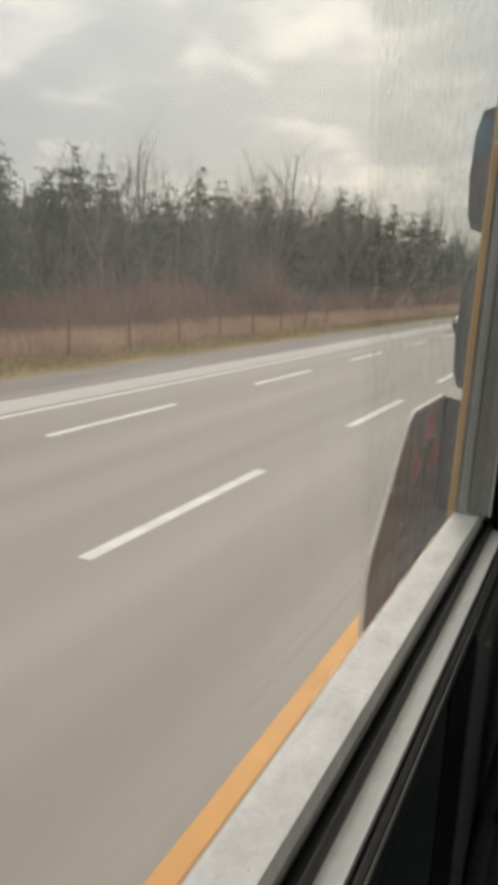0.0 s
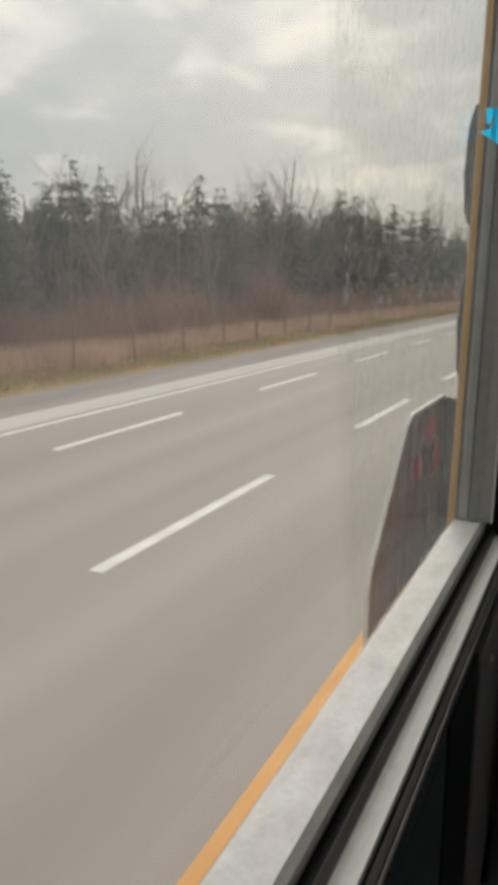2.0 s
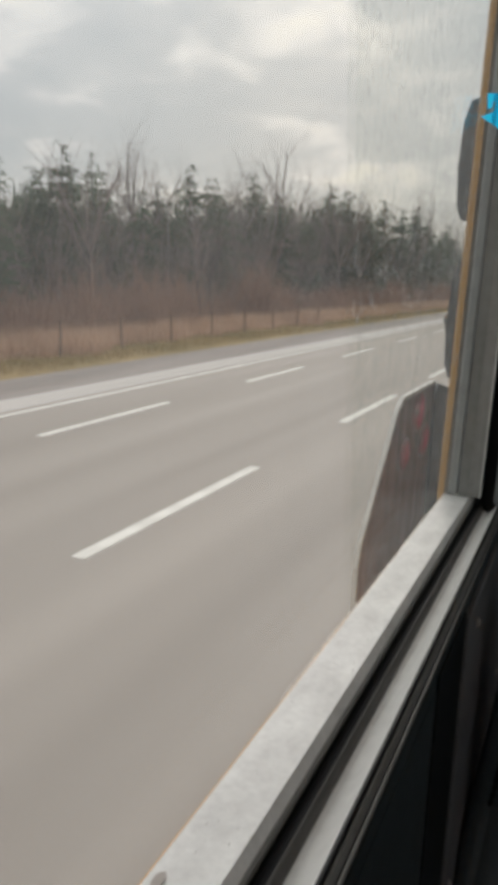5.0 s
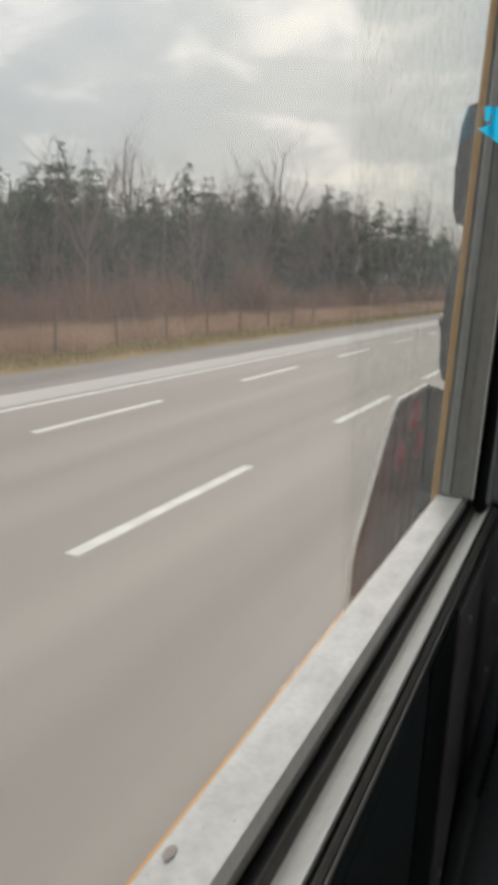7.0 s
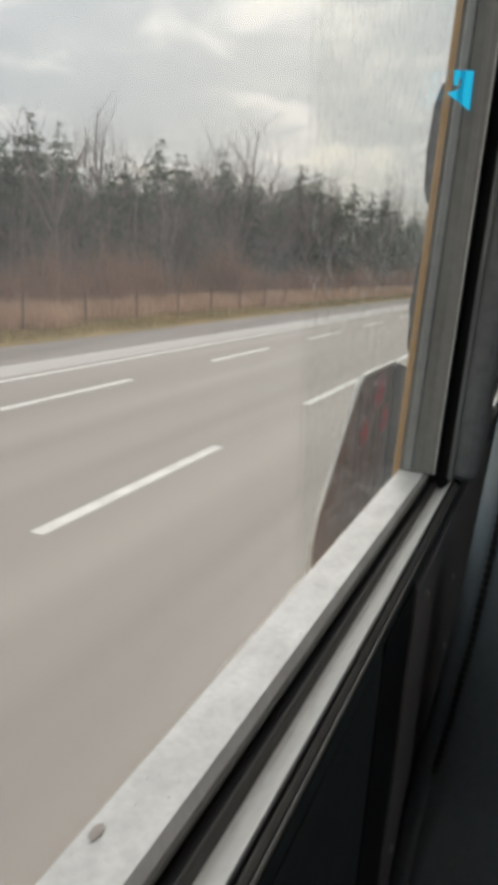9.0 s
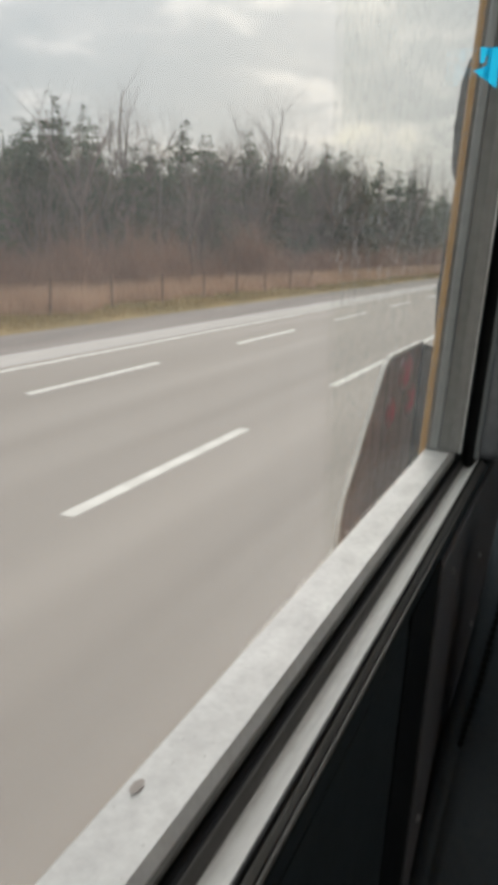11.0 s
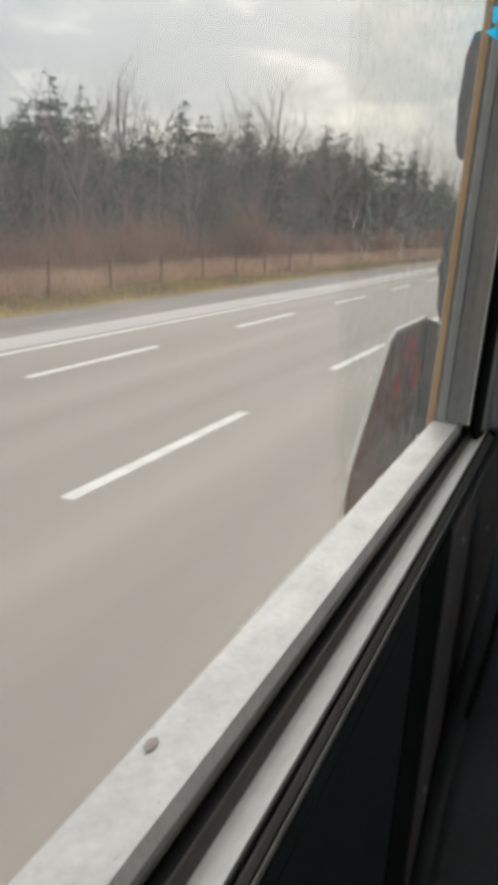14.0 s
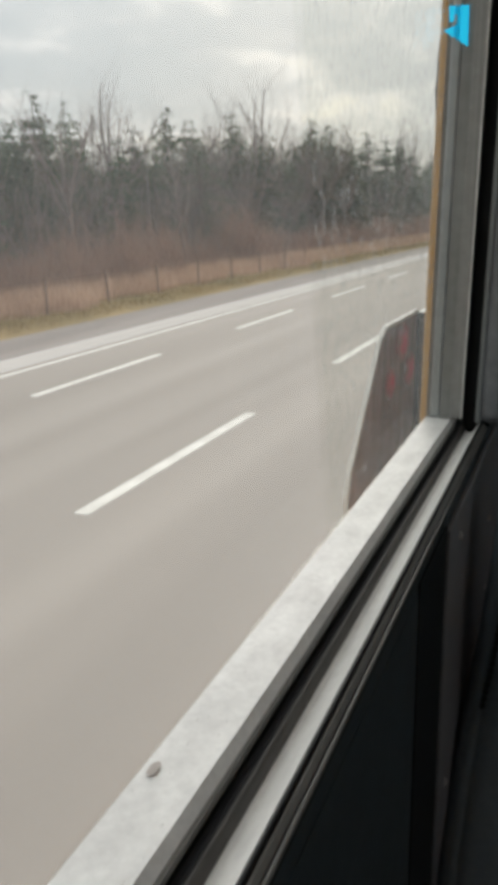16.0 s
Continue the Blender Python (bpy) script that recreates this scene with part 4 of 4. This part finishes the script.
def brush_place():
    """Clumps of uneven height, with gaps, some standing out into the grass."""
    y = 1 + 180 * rng.random() ** 1.4
    clump = noise.noise(Vector((y * 0.34, 3.0, 0.0))) + 0.6 * noise.noise(Vector((y * 1.1, 9.0, 0.0)))
    x = VERGE_END - 0.5 - abs(rng.gauss(0, 1.0)) * 1.5
    return x + clump * 1.2, y, 0.05 + rng.random() * max(0.15, 0.7 + clump * 2.2), max(0.25, 0.85 + clump * 1.8)


def tall_grass_place():
    y = 2 + 160 * rng.random() ** 1.6
    edge = noise.noise(Vector((y * 0.25, 5.0, 0.0))) * 1.1 + noise.noise(Vector((y * 0.9, 7.0, 0.0))) * 0.4
    return VERGE_END + 1.5 + edge - 2.9 * rng.random(), y, 0.05, max(0.45, 0.9 + 0.5 * noise.noise(Vector((y * 0.7, 1.0, 0.0))))


twig_mass("brush", BRUSH, 70000, brush_place, 1.7, 0.010, "reddish-brown leafless brush along the edge of the woods", "brush", 0.75)
twig_mass("undergrowth", TWIG, 60000, lambda: (TREE_X - 9 * rng.random(), 1 + 200 * rng.random() ** 1.3, 0.1 + 3.5 * rng.random() ** 2, 1.0), 2.2, 0.016, "grey tangle of twigs under the trees", "undergrowth", 0.7)


def far_place():
    """Far crowns: a ragged skyline of spires of uneven height."""
    x, y = TREE_X - 8 - 16 * rng.random(), 2 + 420 * rng.random() ** 1.3
    spire = round((y + 0.7 * x) / 2.3)
    top = (3.4 + 3.6 * random.Random(spire).random() ** 1.3) * min(1.5, 0.9 + 0.006 * y)
    off = abs((y + 0.7 * x) / 2.3 - spire) * 2
    return x, y, (top - 2.6 * off) * rng.random() ** 0.8, 0.8 + 0.3 * rng.random()


twig_mass("far_woods", TWIG, 70000, lambda: (TREE_X - 10 - 14 * rng.random(), 2 + 420 * rng.random() ** 1.3, 4.2 * rng.random(), 1.0), 3.2, 0.05, "dense grey-brown woods behind the first trees", "woods", 0.35)
twig_mass("far_conifers", NEEDLES, 50000, far_place, 1.4, 0.16, "dark green conifers behind the first trees", "woods", 0.6)
twig_mass("grass", GRASS, 60000, lambda: (GRAVEL_END + 0.2 - 3.4 * rng.random() ** 0.8, 3 + 150 * rng.random() ** 1.8, 0.0, 1.0), 0.24, 0.008, "straw-coloured grass on the bank beside the gravel", "grass", 0.8)
twig_mass("tall_grass", DRY_GRASS, 90000, tall_grass_place, 0.90, 0.010, "russet dry grass in front of the brush", "grass", 0.5)

# ---- wire fence in the dry grass ----
FENCE_X = VERGE_END + 1.75
fence = empty("fence", FENCE_X, 0, 0.0)
for k in range(9):
    y = 14.0 + 3.1 * k
    part("post", tube((0, y, -0.1), (rng.uniform(-0.05, 0.05), y + rng.uniform(-0.06, 0.06), 1.08), 0.042, 0.038, 7), WOOD, fence)
part("top_rail", tube((0, 14, 1.0), (0, 38.8, 1.0), 0.011, sides=5), WOOD, fence)
part("wire", tube((0, 14, 0.60), (0, 38.8, 0.60), 0.003, sides=5), WOOD, fence)
tagged(fence, "weathered post-and-wire fence in dry russet grass", "fence")


# ---- traffic and the crossing behind the bus ----
def wheels(thing, axles, half, radius, width, side=1):
    for y in axles:
        for x in (-half, half):
            w = part("wheel", tube((x - width / 2, y, radius), (x + width / 2, y, radius), radius, sides=24), RUBBER, thing, "black tyre")
            part("rim", tube((x - width / 2 - 0.012, y, radius), (x + width / 2 + 0.012, y, radius), radius * 0.62, sides=16), STEEL, w, "metal rim")


def hull(side, half, bevel):
    bm = extrude_profile(side, "x", -half, half)
    bmesh.ops.bevel(bm, geom=bm.edges[:], offset=bevel, segments=3, affect="EDGES", profile=0.5)
    return bm


def cabin(y0, y1, y2, y3, z0, z1, half, top):
    """A greenhouse: wider and longer at its foot (y0 to y3) than at its roof (y1 to y2)."""
    bm = bmesh.new()
    low = [bm.verts.new(p) for p in ((-half, y0, z0), (half, y0, z0), (half, y3, z0), (-half, y3, z0))]
    high = [bm.verts.new(p) for p in ((-top, y1, z1), (top, y1, z1), (top, y2, z1), (-top, y2, z1))]
    for i in range(4):
        j = (i + 1) % 4
        bm.faces.new((low[i], low[j], high[j], high[i]))
    bm.faces.new(low[::-1])
    bm.faces.new(high)
    bmesh.ops.bevel(bm, geom=bm.edges[:], offset=0.04, segments=2, affect="EDGES", profile=0.5)
    return bm


def car(name, label, category, paint, m, length, half, belt, roof_z, tail, cab, clearance=0.22):
    """A passenger vehicle that faces -y: front bumper at y = 0."""
    c = empty(name)
    side = [(0.05, clearance), (0.0, 0.45), (0.03, belt * 0.74), (0.22, belt * 0.86), (cab[0], belt), (cab[3], belt), (length - 0.1, tail), (length, 0.62), (length - 0.05, clearance)]
    part("body", hull(side, half, 0.07), paint, c)
    part("cabin", cabin(cab[0] + 0.05, cab[1], cab[2], cab[3], belt - 0.03, roof_z - 0.045, half - 0.05, half - 0.20), DARK_GLASS, c, "dark glazed cabin")
    part("roof", box(-half + 0.17, half - 0.17, cab[1] - 0.06, cab[2] + 0.06, roof_z - 0.06, roof_z, 0.025), paint, c)
    for x in (-1, 1):
        for ya, yb in ((cab[0] + 0.04, cab[1] - 0.02), (cab[3] - 0.02, cab[2] + 0.02)):
            part("pillar", tube((x * (half - 0.06), ya, belt - 0.02), (x * (half - 0.19), yb, roof_z - 0.04), 0.03, sides=6), paint, c)
        part("pillar", tube((x * (half - 0.055), (cab[1] + cab[2]) / 2 + 0.1, belt - 0.02), (x * (half - 0.185), (cab[1] + cab[2]) / 2 + 0.1, roof_z - 0.04), 0.03, sides=6), paint, c)
        part("headlight", box(x * half * 0.62 - 0.19, x * half * 0.62 + 0.19, -0.005, 0.12, belt * 0.66, belt * 0.80, 0.02), SIGN_RIM, c, "clear headlight")
        part("turn_lamp", box(x * half * 0.86 - 0.06, x * half * 0.86 + 0.06, 0.0, 0.10, belt * 0.64, belt * 0.70, 0.01), AMBER, c, "amber lamp")
        part("tail_light", box(x * half * 0.80 - 0.10, x * half * 0.80 + 0.10, length - 0.08, length + 0.006, tail * 0.78, tail * 0.96, 0.02), RED_LENS, c, "red tail light")
        part("wing_mirror", box(x * half - 0.07 + x * 0.08, x * half + 0.07 + x * 0.08, cab[0] + 0.18, cab[0] + 0.30, belt, belt + 0.14, 0.03), paint, c)
    part("grille", box(-half * 0.40, half * 0.40, -0.012, 0.06, 0.48, belt * 0.78, 0.01), BLACK_PLASTIC, c, "dark slatted grille")
    for k in range(4):
        z = 0.52 + k * (belt * 0.78 - 0.56) / 4
        part("grille_bar", box(-half * 0.39, half * 0.39, -0.022, -0.008, z, z + 0.025, 0.004), STEEL, c)
    part("number_plate", box(-0.15, 0.15, -0.03, -0.013, 0.34, 0.45, 0.004), WHITE_PAINT, c, "blank pale plate")
    part("bumper", box(-half * 0.96, half * 0.96, -0.04, 0.10, clearance + 0.02, 0.33, 0.03), BLACK_PLASTIC, c)
    wheels(c, (length * 0.19, length * 0.80), half - 0.10, 0.33, 0.22)
    c.matrix_basis = m
    return tagged(c, label, category, "oncoming traffic")


car("sedan", "dark grey-green sedan with barred grille in the oncoming lane", "car", GREY_PAINT, pose(-6.9, 42.5, 0), 4.8, 0.90, 0.92, 1.46, 0.95, (1.35, 2.0, 3.5, 4.3))
car("suv", "dark blue sport utility with chrome trim in the oncoming lane", "car", DARK_PAINT, pose(-6.0, -92, 0), 4.7, 0.93, 1.05, 1.70, 1.10, (1.2, 1.75, 4.1, 4.6))


def pickup(m):
    p = empty("pickup_truck")
    side = [(0.05, 0.36), (0.0, 0.60), (0.02, 1.12), (0.20, 1.18), (1.55, 1.24), (5.7, 1.24), (5.7, 0.55), (5.6, 0.42)]
    part("body", hull(side, 0.99, 0.07), DARK_PAINT, p)
    part("cabin", cabin(1.55, 2.15, 3.55, 3.80, 1.20, 1.88, 0.93, 0.76), DARK_GLASS, p, "dark glazed cabin")
    part("roof", box(-0.76, 0.76, 2.08, 3.60, 1.84, 1.91, 0.03), DARK_PAINT, p)
    part("cargo_bed", box(-0.82, 0.82, 3.95, 5.62, 1.235, 1.252), BLACK_PLASTIC, p)
    for x in (-1, 1):
        part("headlight", box(x * 0.76 - 0.18, x * 0.76 + 0.18, -0.01, 0.12, 0.92, 1.10, 0.02), AMBER, p, "glowing amber headlight")
        part("wing_mirror", box(x * 1.12 - 0.10, x * 1.12 + 0.10, 1.75, 1.87, 1.22, 1.46, 0.03), DARK_PAINT, p)
        part("tail_light", box(x * 0.92 - 0.06, x * 0.92 + 0.06, 5.62, 5.71, 0.85, 1.18, 0.02), RED_LENS, p)
    part("grille", box(-0.52, 0.52, -0.02, 0.05, 0.74, 1.08, 0.02), BLACK_PLASTIC, p)
    part("number_plate", box(-0.16, 0.16, -0.06, -0.04, 0.52, 0.63, 0.004), WHITE_PAINT, p, "blank pale plate")
    part("bumper", box(-0.98, 0.98, -0.05, 0.12, 0.40, 0.66, 0.04), BLACK_PLASTIC, p)
    wheels(p, (1.0, 4.5), 0.86, 0.41, 0.28)
    p.matrix_basis = m
    return tagged(p, "dark crew-cab pickup truck with amber headlights in the oncoming lane", "truck", "oncoming traffic")


pickup(pose(-5.6, -30, 0))


def box_truck(m):
    t = empty("box_truck")
    side = [(0.05, 0.45), (0.0, 0.75), (0.03, 1.25), (0.9, 1.40), (1.55, 2.10), (2.5, 2.15), (2.5, 0.45)]
    part("cab", hull(side, 0.98, 0.06), WHITE_PAINT, t)
    part("windscreen", extrude_profile([(0.93, 1.44), (0.90, 1.42), (1.50, 2.07), (1.54, 2.07)], "x", -0.84, 0.84), DARK_GLASS, t)
    part("cargo_box", box(-1.22, 1.22, 2.05, 7.6, 1.05, 3.45, 0.03), WHITE_PAINT, t, "white cargo box")
    part("attic", box(-1.22, 1.22, 1.20, 2.04, 2.30, 3.45, 0.12, 3), WHITE_PAINT, t)
    part("lower_trim", box(-1.235, 1.235, 2.06, 7.61, 1.00, 1.12, 0.01), STEEL, t)
    for k in range(6):
        for x in (-1.24, 1.24):
            part("reflector", box(x - 0.006, x + 0.006, 2.6 + 0.9 * k, 2.9 + 0.9 * k, 1.03, 1.09), RED_LENS, t)
    for k in (-0.5, 0.0, 0.5, 0.95, -0.95):
        part("marker_lamp", box(k - 0.05, k + 0.05, 1.17, 1.22, 3.30, 3.36, 0.008), AMBER, t)
    for x in (-1, 1):
        part("headlight", box(x * 0.72 - 0.16, x * 0.72 + 0.16, -0.01, 0.1, 0.88, 1.08, 0.02), AMBER, t)
        part("side_window", box(x * 0.985 - 0.006, x * 0.985 + 0.006, 1.45, 2.05, 1.45, 2.0), DARK_GLASS, t)
        part("wing_mirror", box(x * 1.2 - 0.1, x * 1.2 + 0.1, 1.15, 1.25, 1.35, 1.75, 0.03), BLACK_PLASTIC, t)
    part("grille", box(-0.48, 0.48, -0.015, 0.04, 0.82, 1.15, 0.01), STEEL, t)
    part("number_plate", box(-0.16, 0.16, -0.06, -0.045, 0.56, 0.67, 0.004), WHITE_PAINT, t, "blank pale plate")
    part("bumper", box(-1.0, 1.0, -0.05, 0.12, 0.46, 0.72, 0.03), BLACK_PLASTIC, t)
    wheels(t, (0.85, 5.6), 0.86, 0.41, 0.28)
    t.matrix_basis = m
    return tagged(t, "white box truck with red side reflectors in the oncoming lane", "truck", "oncoming traffic")


box_truck(pose(-5.7, -58, 0))
trailer = empty("utility_trailer")
part("cover", box(-0.75, 0.75, 0.6, 2.6, 0.62, 1.45, 0.04), GREEN_CANVAS, trailer, "pale green canvas cover")
part("front_board", box(-0.76, 0.76, 0.55, 0.595, 0.60, 1.46, 0.01), BLACK_PLASTIC, trailer)
part("bed", box(-0.78, 0.78, 0.5, 2.65, 0.50, 0.61, 0.01), STEEL, trailer)
part("drawbar", tube((0, -0.6, 0.5), (0, 0.6, 0.55), 0.04), STEEL, trailer)
wheels(trailer, (1.7,), 0.86, 0.30, 0.18)
trailer.matrix_basis = pose(-5.7, -49.6, 0)
tagged(trailer, "small trailer with pale green canvas cover behind the truck", "trailer", "oncoming traffic")


def far_bus(m):
    b = empty("school_bus")
    arch_line = [(-1.2, 0.6), (-1.2, 2.55), (-1.1, 2.85), (-0.75, 3.02), (0, 3.08), (0.75, 3.02), (1.1, 2.85), (1.2, 2.55), (1.2, 0.6)]
    part("body", extrude_profile(arch_line, "y", 0.0, 9.0), YELLOW_BODY, b)
    part("hood", box(-0.95, 0.95, 9.0, 10.3, 0.6, 1.65, 0.08), YELLOW_BODY, b)
    for x in (-0.82, 0.82):
        part("rear_window", box(x - 0.26, x + 0.26, -0.012, 0.01, 1.75, 2.35, 0.01), DARK_GLASS, b)
        part("stop_lamp", lens((x, -0.01, 1.45), (0, -1, 0), 0.10, 0.03), BRAKE_LIGHT, b, "lit red brake lamp")
        part("warning_lamp", lens((x, -0.01, 2.62), (0, -1, 0), 0.10, 0.03), RED_LENS, b, "red lens")
    part("rear_door", box(-0.45, 0.45, -0.02, 0.01, 0.75, 2.4, 0.01), YELLOW_BODY, b)
    part("door_window", box(-0.36, 0.36, -0.032, -0.018, 1.65, 2.3, 0.01), DARK_GLASS, b)
    part("door_window", box(-0.36, 0.36, -0.032, -0.018, 0.95, 1.45, 0.01), DARK_GLASS, b)
    part("bumper", box(-1.2, 1.2, -0.12, 0.0, 0.5, 0.75, 0.02), BLACK_PLASTIC, b)
    for k in range(9):
        for x in (-1.205, 1.205):
            part("side_window", box(x - 0.008, x + 0.008, 0.5 + 0.92 * k, 1.25 + 0.92 * k, 1.85, 2.45, 0.004), DARK_GLASS, b)
    wheels(b, (2.6, 9.2), 1.02, 0.48, 0.28)
    b.matrix_basis = m
    return tagged(b, "yellow school bus with lit red brake lamps seen from behind", "school bus", "yellow school buses")


far_bus(pose(-52, -104, 0, 0, 0, 96))
far_bus(pose(-70, -103, 0, 0, 0, 96))

# side road of the crossing
road_side = tagged(mesh_object("road_side", box(-700, SHOULDER_END - 0.01, -116, -98, -0.09, 0.062), ASPHALT), "grey asphalt side road meeting the wide road", "road", kind="structure")
for y, a, b in ((-104.0, -60, -16), (-110.0, -60, -16)):
    tagged(mesh_object("lane_line", box(a, b, y - 0.07, y + 0.07, 0.058, 0.067), WHITE_LINE), "white lane line on the side road", "road marking", kind="structure")
tagged(mesh_object("stop_bar", box(-14.6, -14.0, -103.5, -98.5, 0.058, 0.067), WHITE_LINE), "broad white stop bar painted on asphalt", "road marking", kind="structure")

# left-turn arrow painted in the oncoming turn lane
bm = bmesh.new()
flat = [(0, 0), (0.16, 0), (0.16, 1.9), (0.75, 2.05), (0.75, 1.75), (1.25, 2.25), (0.75, 2.75), (0.75, 2.45), (0.0, 2.2)]
bm.faces.new([bm.verts.new((-2.9 + x, -78 - y, -0.001)) for x, y in flat])
up = bmesh.ops.extrude_face_region(bm, geom=bm.faces[:])
for v in up["geom"]:
    if isinstance(v, bmesh.types.BMVert):
        v.co.z += 0.006
tagged(mesh_object("turn_arrow", bm, WHITE_LINE), "white curved turn arrow painted on the lane", "road marking", kind="structure")


def street_lamp(x, y, height, arm):
    p = empty("street_lamp", x, y, 0.0)
    part("pole", tube((0, 0, -0.1), (0, 0, height), 0.13, 0.07, 10), GALVANISED, p)
    part("base_plate", box(-0.22, 0.22, -0.22, 0.22, -0.1, 0.05, 0.02), GALVANISED, p)
    if arm:
        part("arm", tube((0, 0, height - 0.1), (arm, 0, height + 0.7), 0.05, 0.035, 8), GALVANISED, p)
        part("lamp_head", box(arm - 0.1, arm + 0.6, -0.14, 0.14, height + 0.64, height + 0.78, 0.04), GALVANISED, p)
    return tagged(p, "tall galvanised street lamp pole on the roadside", "street lamp", "street lamps")


street_lamp(-14.2, -95.5, 11.0, 2.4)
street_lamp(-13.4, -64.0, 11.5, 0)
street_lamp(-17.5, -86.0, 11.0, 0)


def signal(x, y, z, turn):
    s = empty("traffic_signal", x, y, z)
    part("housing", box(-0.17, 0.17, -0.12, 0.12, -0.55, 0.55, 0.03), SIGNAL_YELLOW, s, "yellow signal housing")
    for k, mat in ((0.36, RED_LENS), (0.0, AMBER), (-0.36, GREEN_LIGHT)):
        part("signal_lens", lens((0, -0.12, k), (0, -1, 0), 0.12, 0.03), mat, s, smooth=True)
        part("visor", tube((0, -0.32, k + 0.10), (0, -0.12, k + 0.10), 0.12, 0.13, 12), SIGNAL_YELLOW, s)
    s.rotation_euler = (0, 0, radians(turn))
    return tagged(s, "yellow traffic signal with lit green lamp at the crossing", "traffic light", "traffic signals")


mast = empty("signal_mast", -14.2, -97.0, 0.0)
part("pole", tube((0, 0, -0.1), (0, 0, 6.4), 0.14, 0.11, 12), GALVANISED, mast)
part("arm", tube((0, 0, 5.5), (0, -15.3, 6.2), 0.09, 0.05, 10), GALVANISED, mast)
tagged(mast, "galvanised signal mast with a long arm over the side road", "signal mast")
signal(-14.2, -102.9, 5.75, 90)
signal(-14.2, -112.0, 6.15, 90)
signal(-14.2, -97.16, 4.6, 0)
street_sign = empty("street_sign", -14.12, -100.4, 5.65)
part("plate", box(-0.02, 0.02, -0.75, 0.75, -0.16, 0.16, 0.006), BLUE_SIGN, street_sign, "blue name plate")
part("bar", box(0.021, 0.026, -0.55, 0.55, -0.05, 0.05), WHITE_PAINT, street_sign, "pale bar of writing")
tagged(street_sign, "blue street name plate with a pale bar on the mast arm", "street sign")

# kerbed island in the mouth of the side road
def rounded_outline(points, radius, steps=5):
    out, n = [], len(points)
    for k in range(n):
        p = Vector(points[k])
        a, b = (Vector(points[k - 1]) - p).normalized(), (Vector(points[(k + 1) % n]) - p).normalized()
        for s in range(steps + 1):
            f = s / steps
            out.append(p + a * radius * (1 - f) ** 2 + b * radius * f ** 2)
    return out


def slab(name, outline, z0, z1, mat, parent=None, label=""):
    bm = bmesh.new()
    low, high = ([bm.verts.new((p.x, p.y, z)) for p in outline] for z in (z0, z1))
    n = len(low)
    for k in range(n):
        bm.faces.new((low[k], low[(k + 1) % n], high[(k + 1) % n], high[k]))
    bm.faces.new(low[::-1])
    bm.faces.new(high)
    return mesh_object(name, bm, mat, parent, label)


CONCRETE = material("pale_concrete", (0.33, 0.305, 0.28), (0.47, 0.44, 0.41), 0.9, big=1.2, fine=30, bump=0.2)
island = empty("traffic_island", 0, 0, 0)
edge = [(-13.2, -97.4), (-13.6, -91.0), (-22.5, -96.9)]
slab("kerb", rounded_outline(edge, 1.1), -0.12, 0.15, CONCRETE, island, "pale concrete kerb")
slab("paving", rounded_outline([(-13.5, -96.9), (-13.8, -91.9), (-20.8, -96.6)], 0.9), 0.10, 0.155, GRAVEL, island, "grey paved infill")
tagged(island, "kerbed concrete traffic island at the crossing", "traffic island", kind="structure")


def red_road_sign(x, y):
    g = empty("road_sign", x, y, 0.0)
    part("post", tube((0, 0, -0.2), (0, 0, 2.3), 0.03, sides=8), GALVANISED, g, "galvanised post")
    part("plate", tube((0.03, 0, 2.05), (0.045, 0, 2.05), 0.32, sides=24), RED_LENS, g, "round red plate")
    part("bar", box(0.046, 0.050, -0.22, 0.22, 2.00, 2.10, 0.001), WHITE_PAINT, g, "white bar")
    return tagged(g, "round red road sign with a white bar on a post", "road sign")


red_road_sign(-30.0, -96.4)


def lattice_pole(x, y):
    g = empty("power_pole", x, y, 0.0)
    part("mast", tube((0, 0, -0.3), (0, 0, 13.0), 0.22, 0.12, 10), WOOD, g)
    for z, half in ((12.4, 1.5), (11.2, 1.9), (10.0, 1.5)):
        part("cross_arm", box(-0.06, 0.06, -half, half, z - 0.07, z + 0.07, 0.01), WOOD, g)
        for side in (-1, 1):
            part("insulator", tube((0, side * (half - 0.12), z + 0.07), (0, side * (half - 0.12), z + 0.30), 0.05, 0.03, 8), CONCRETE, g)
    return tagged(g, "tall wooden power pole with three cross arms beyond the crossing", "power pole")


lattice_pole(-64.0, -121.0)
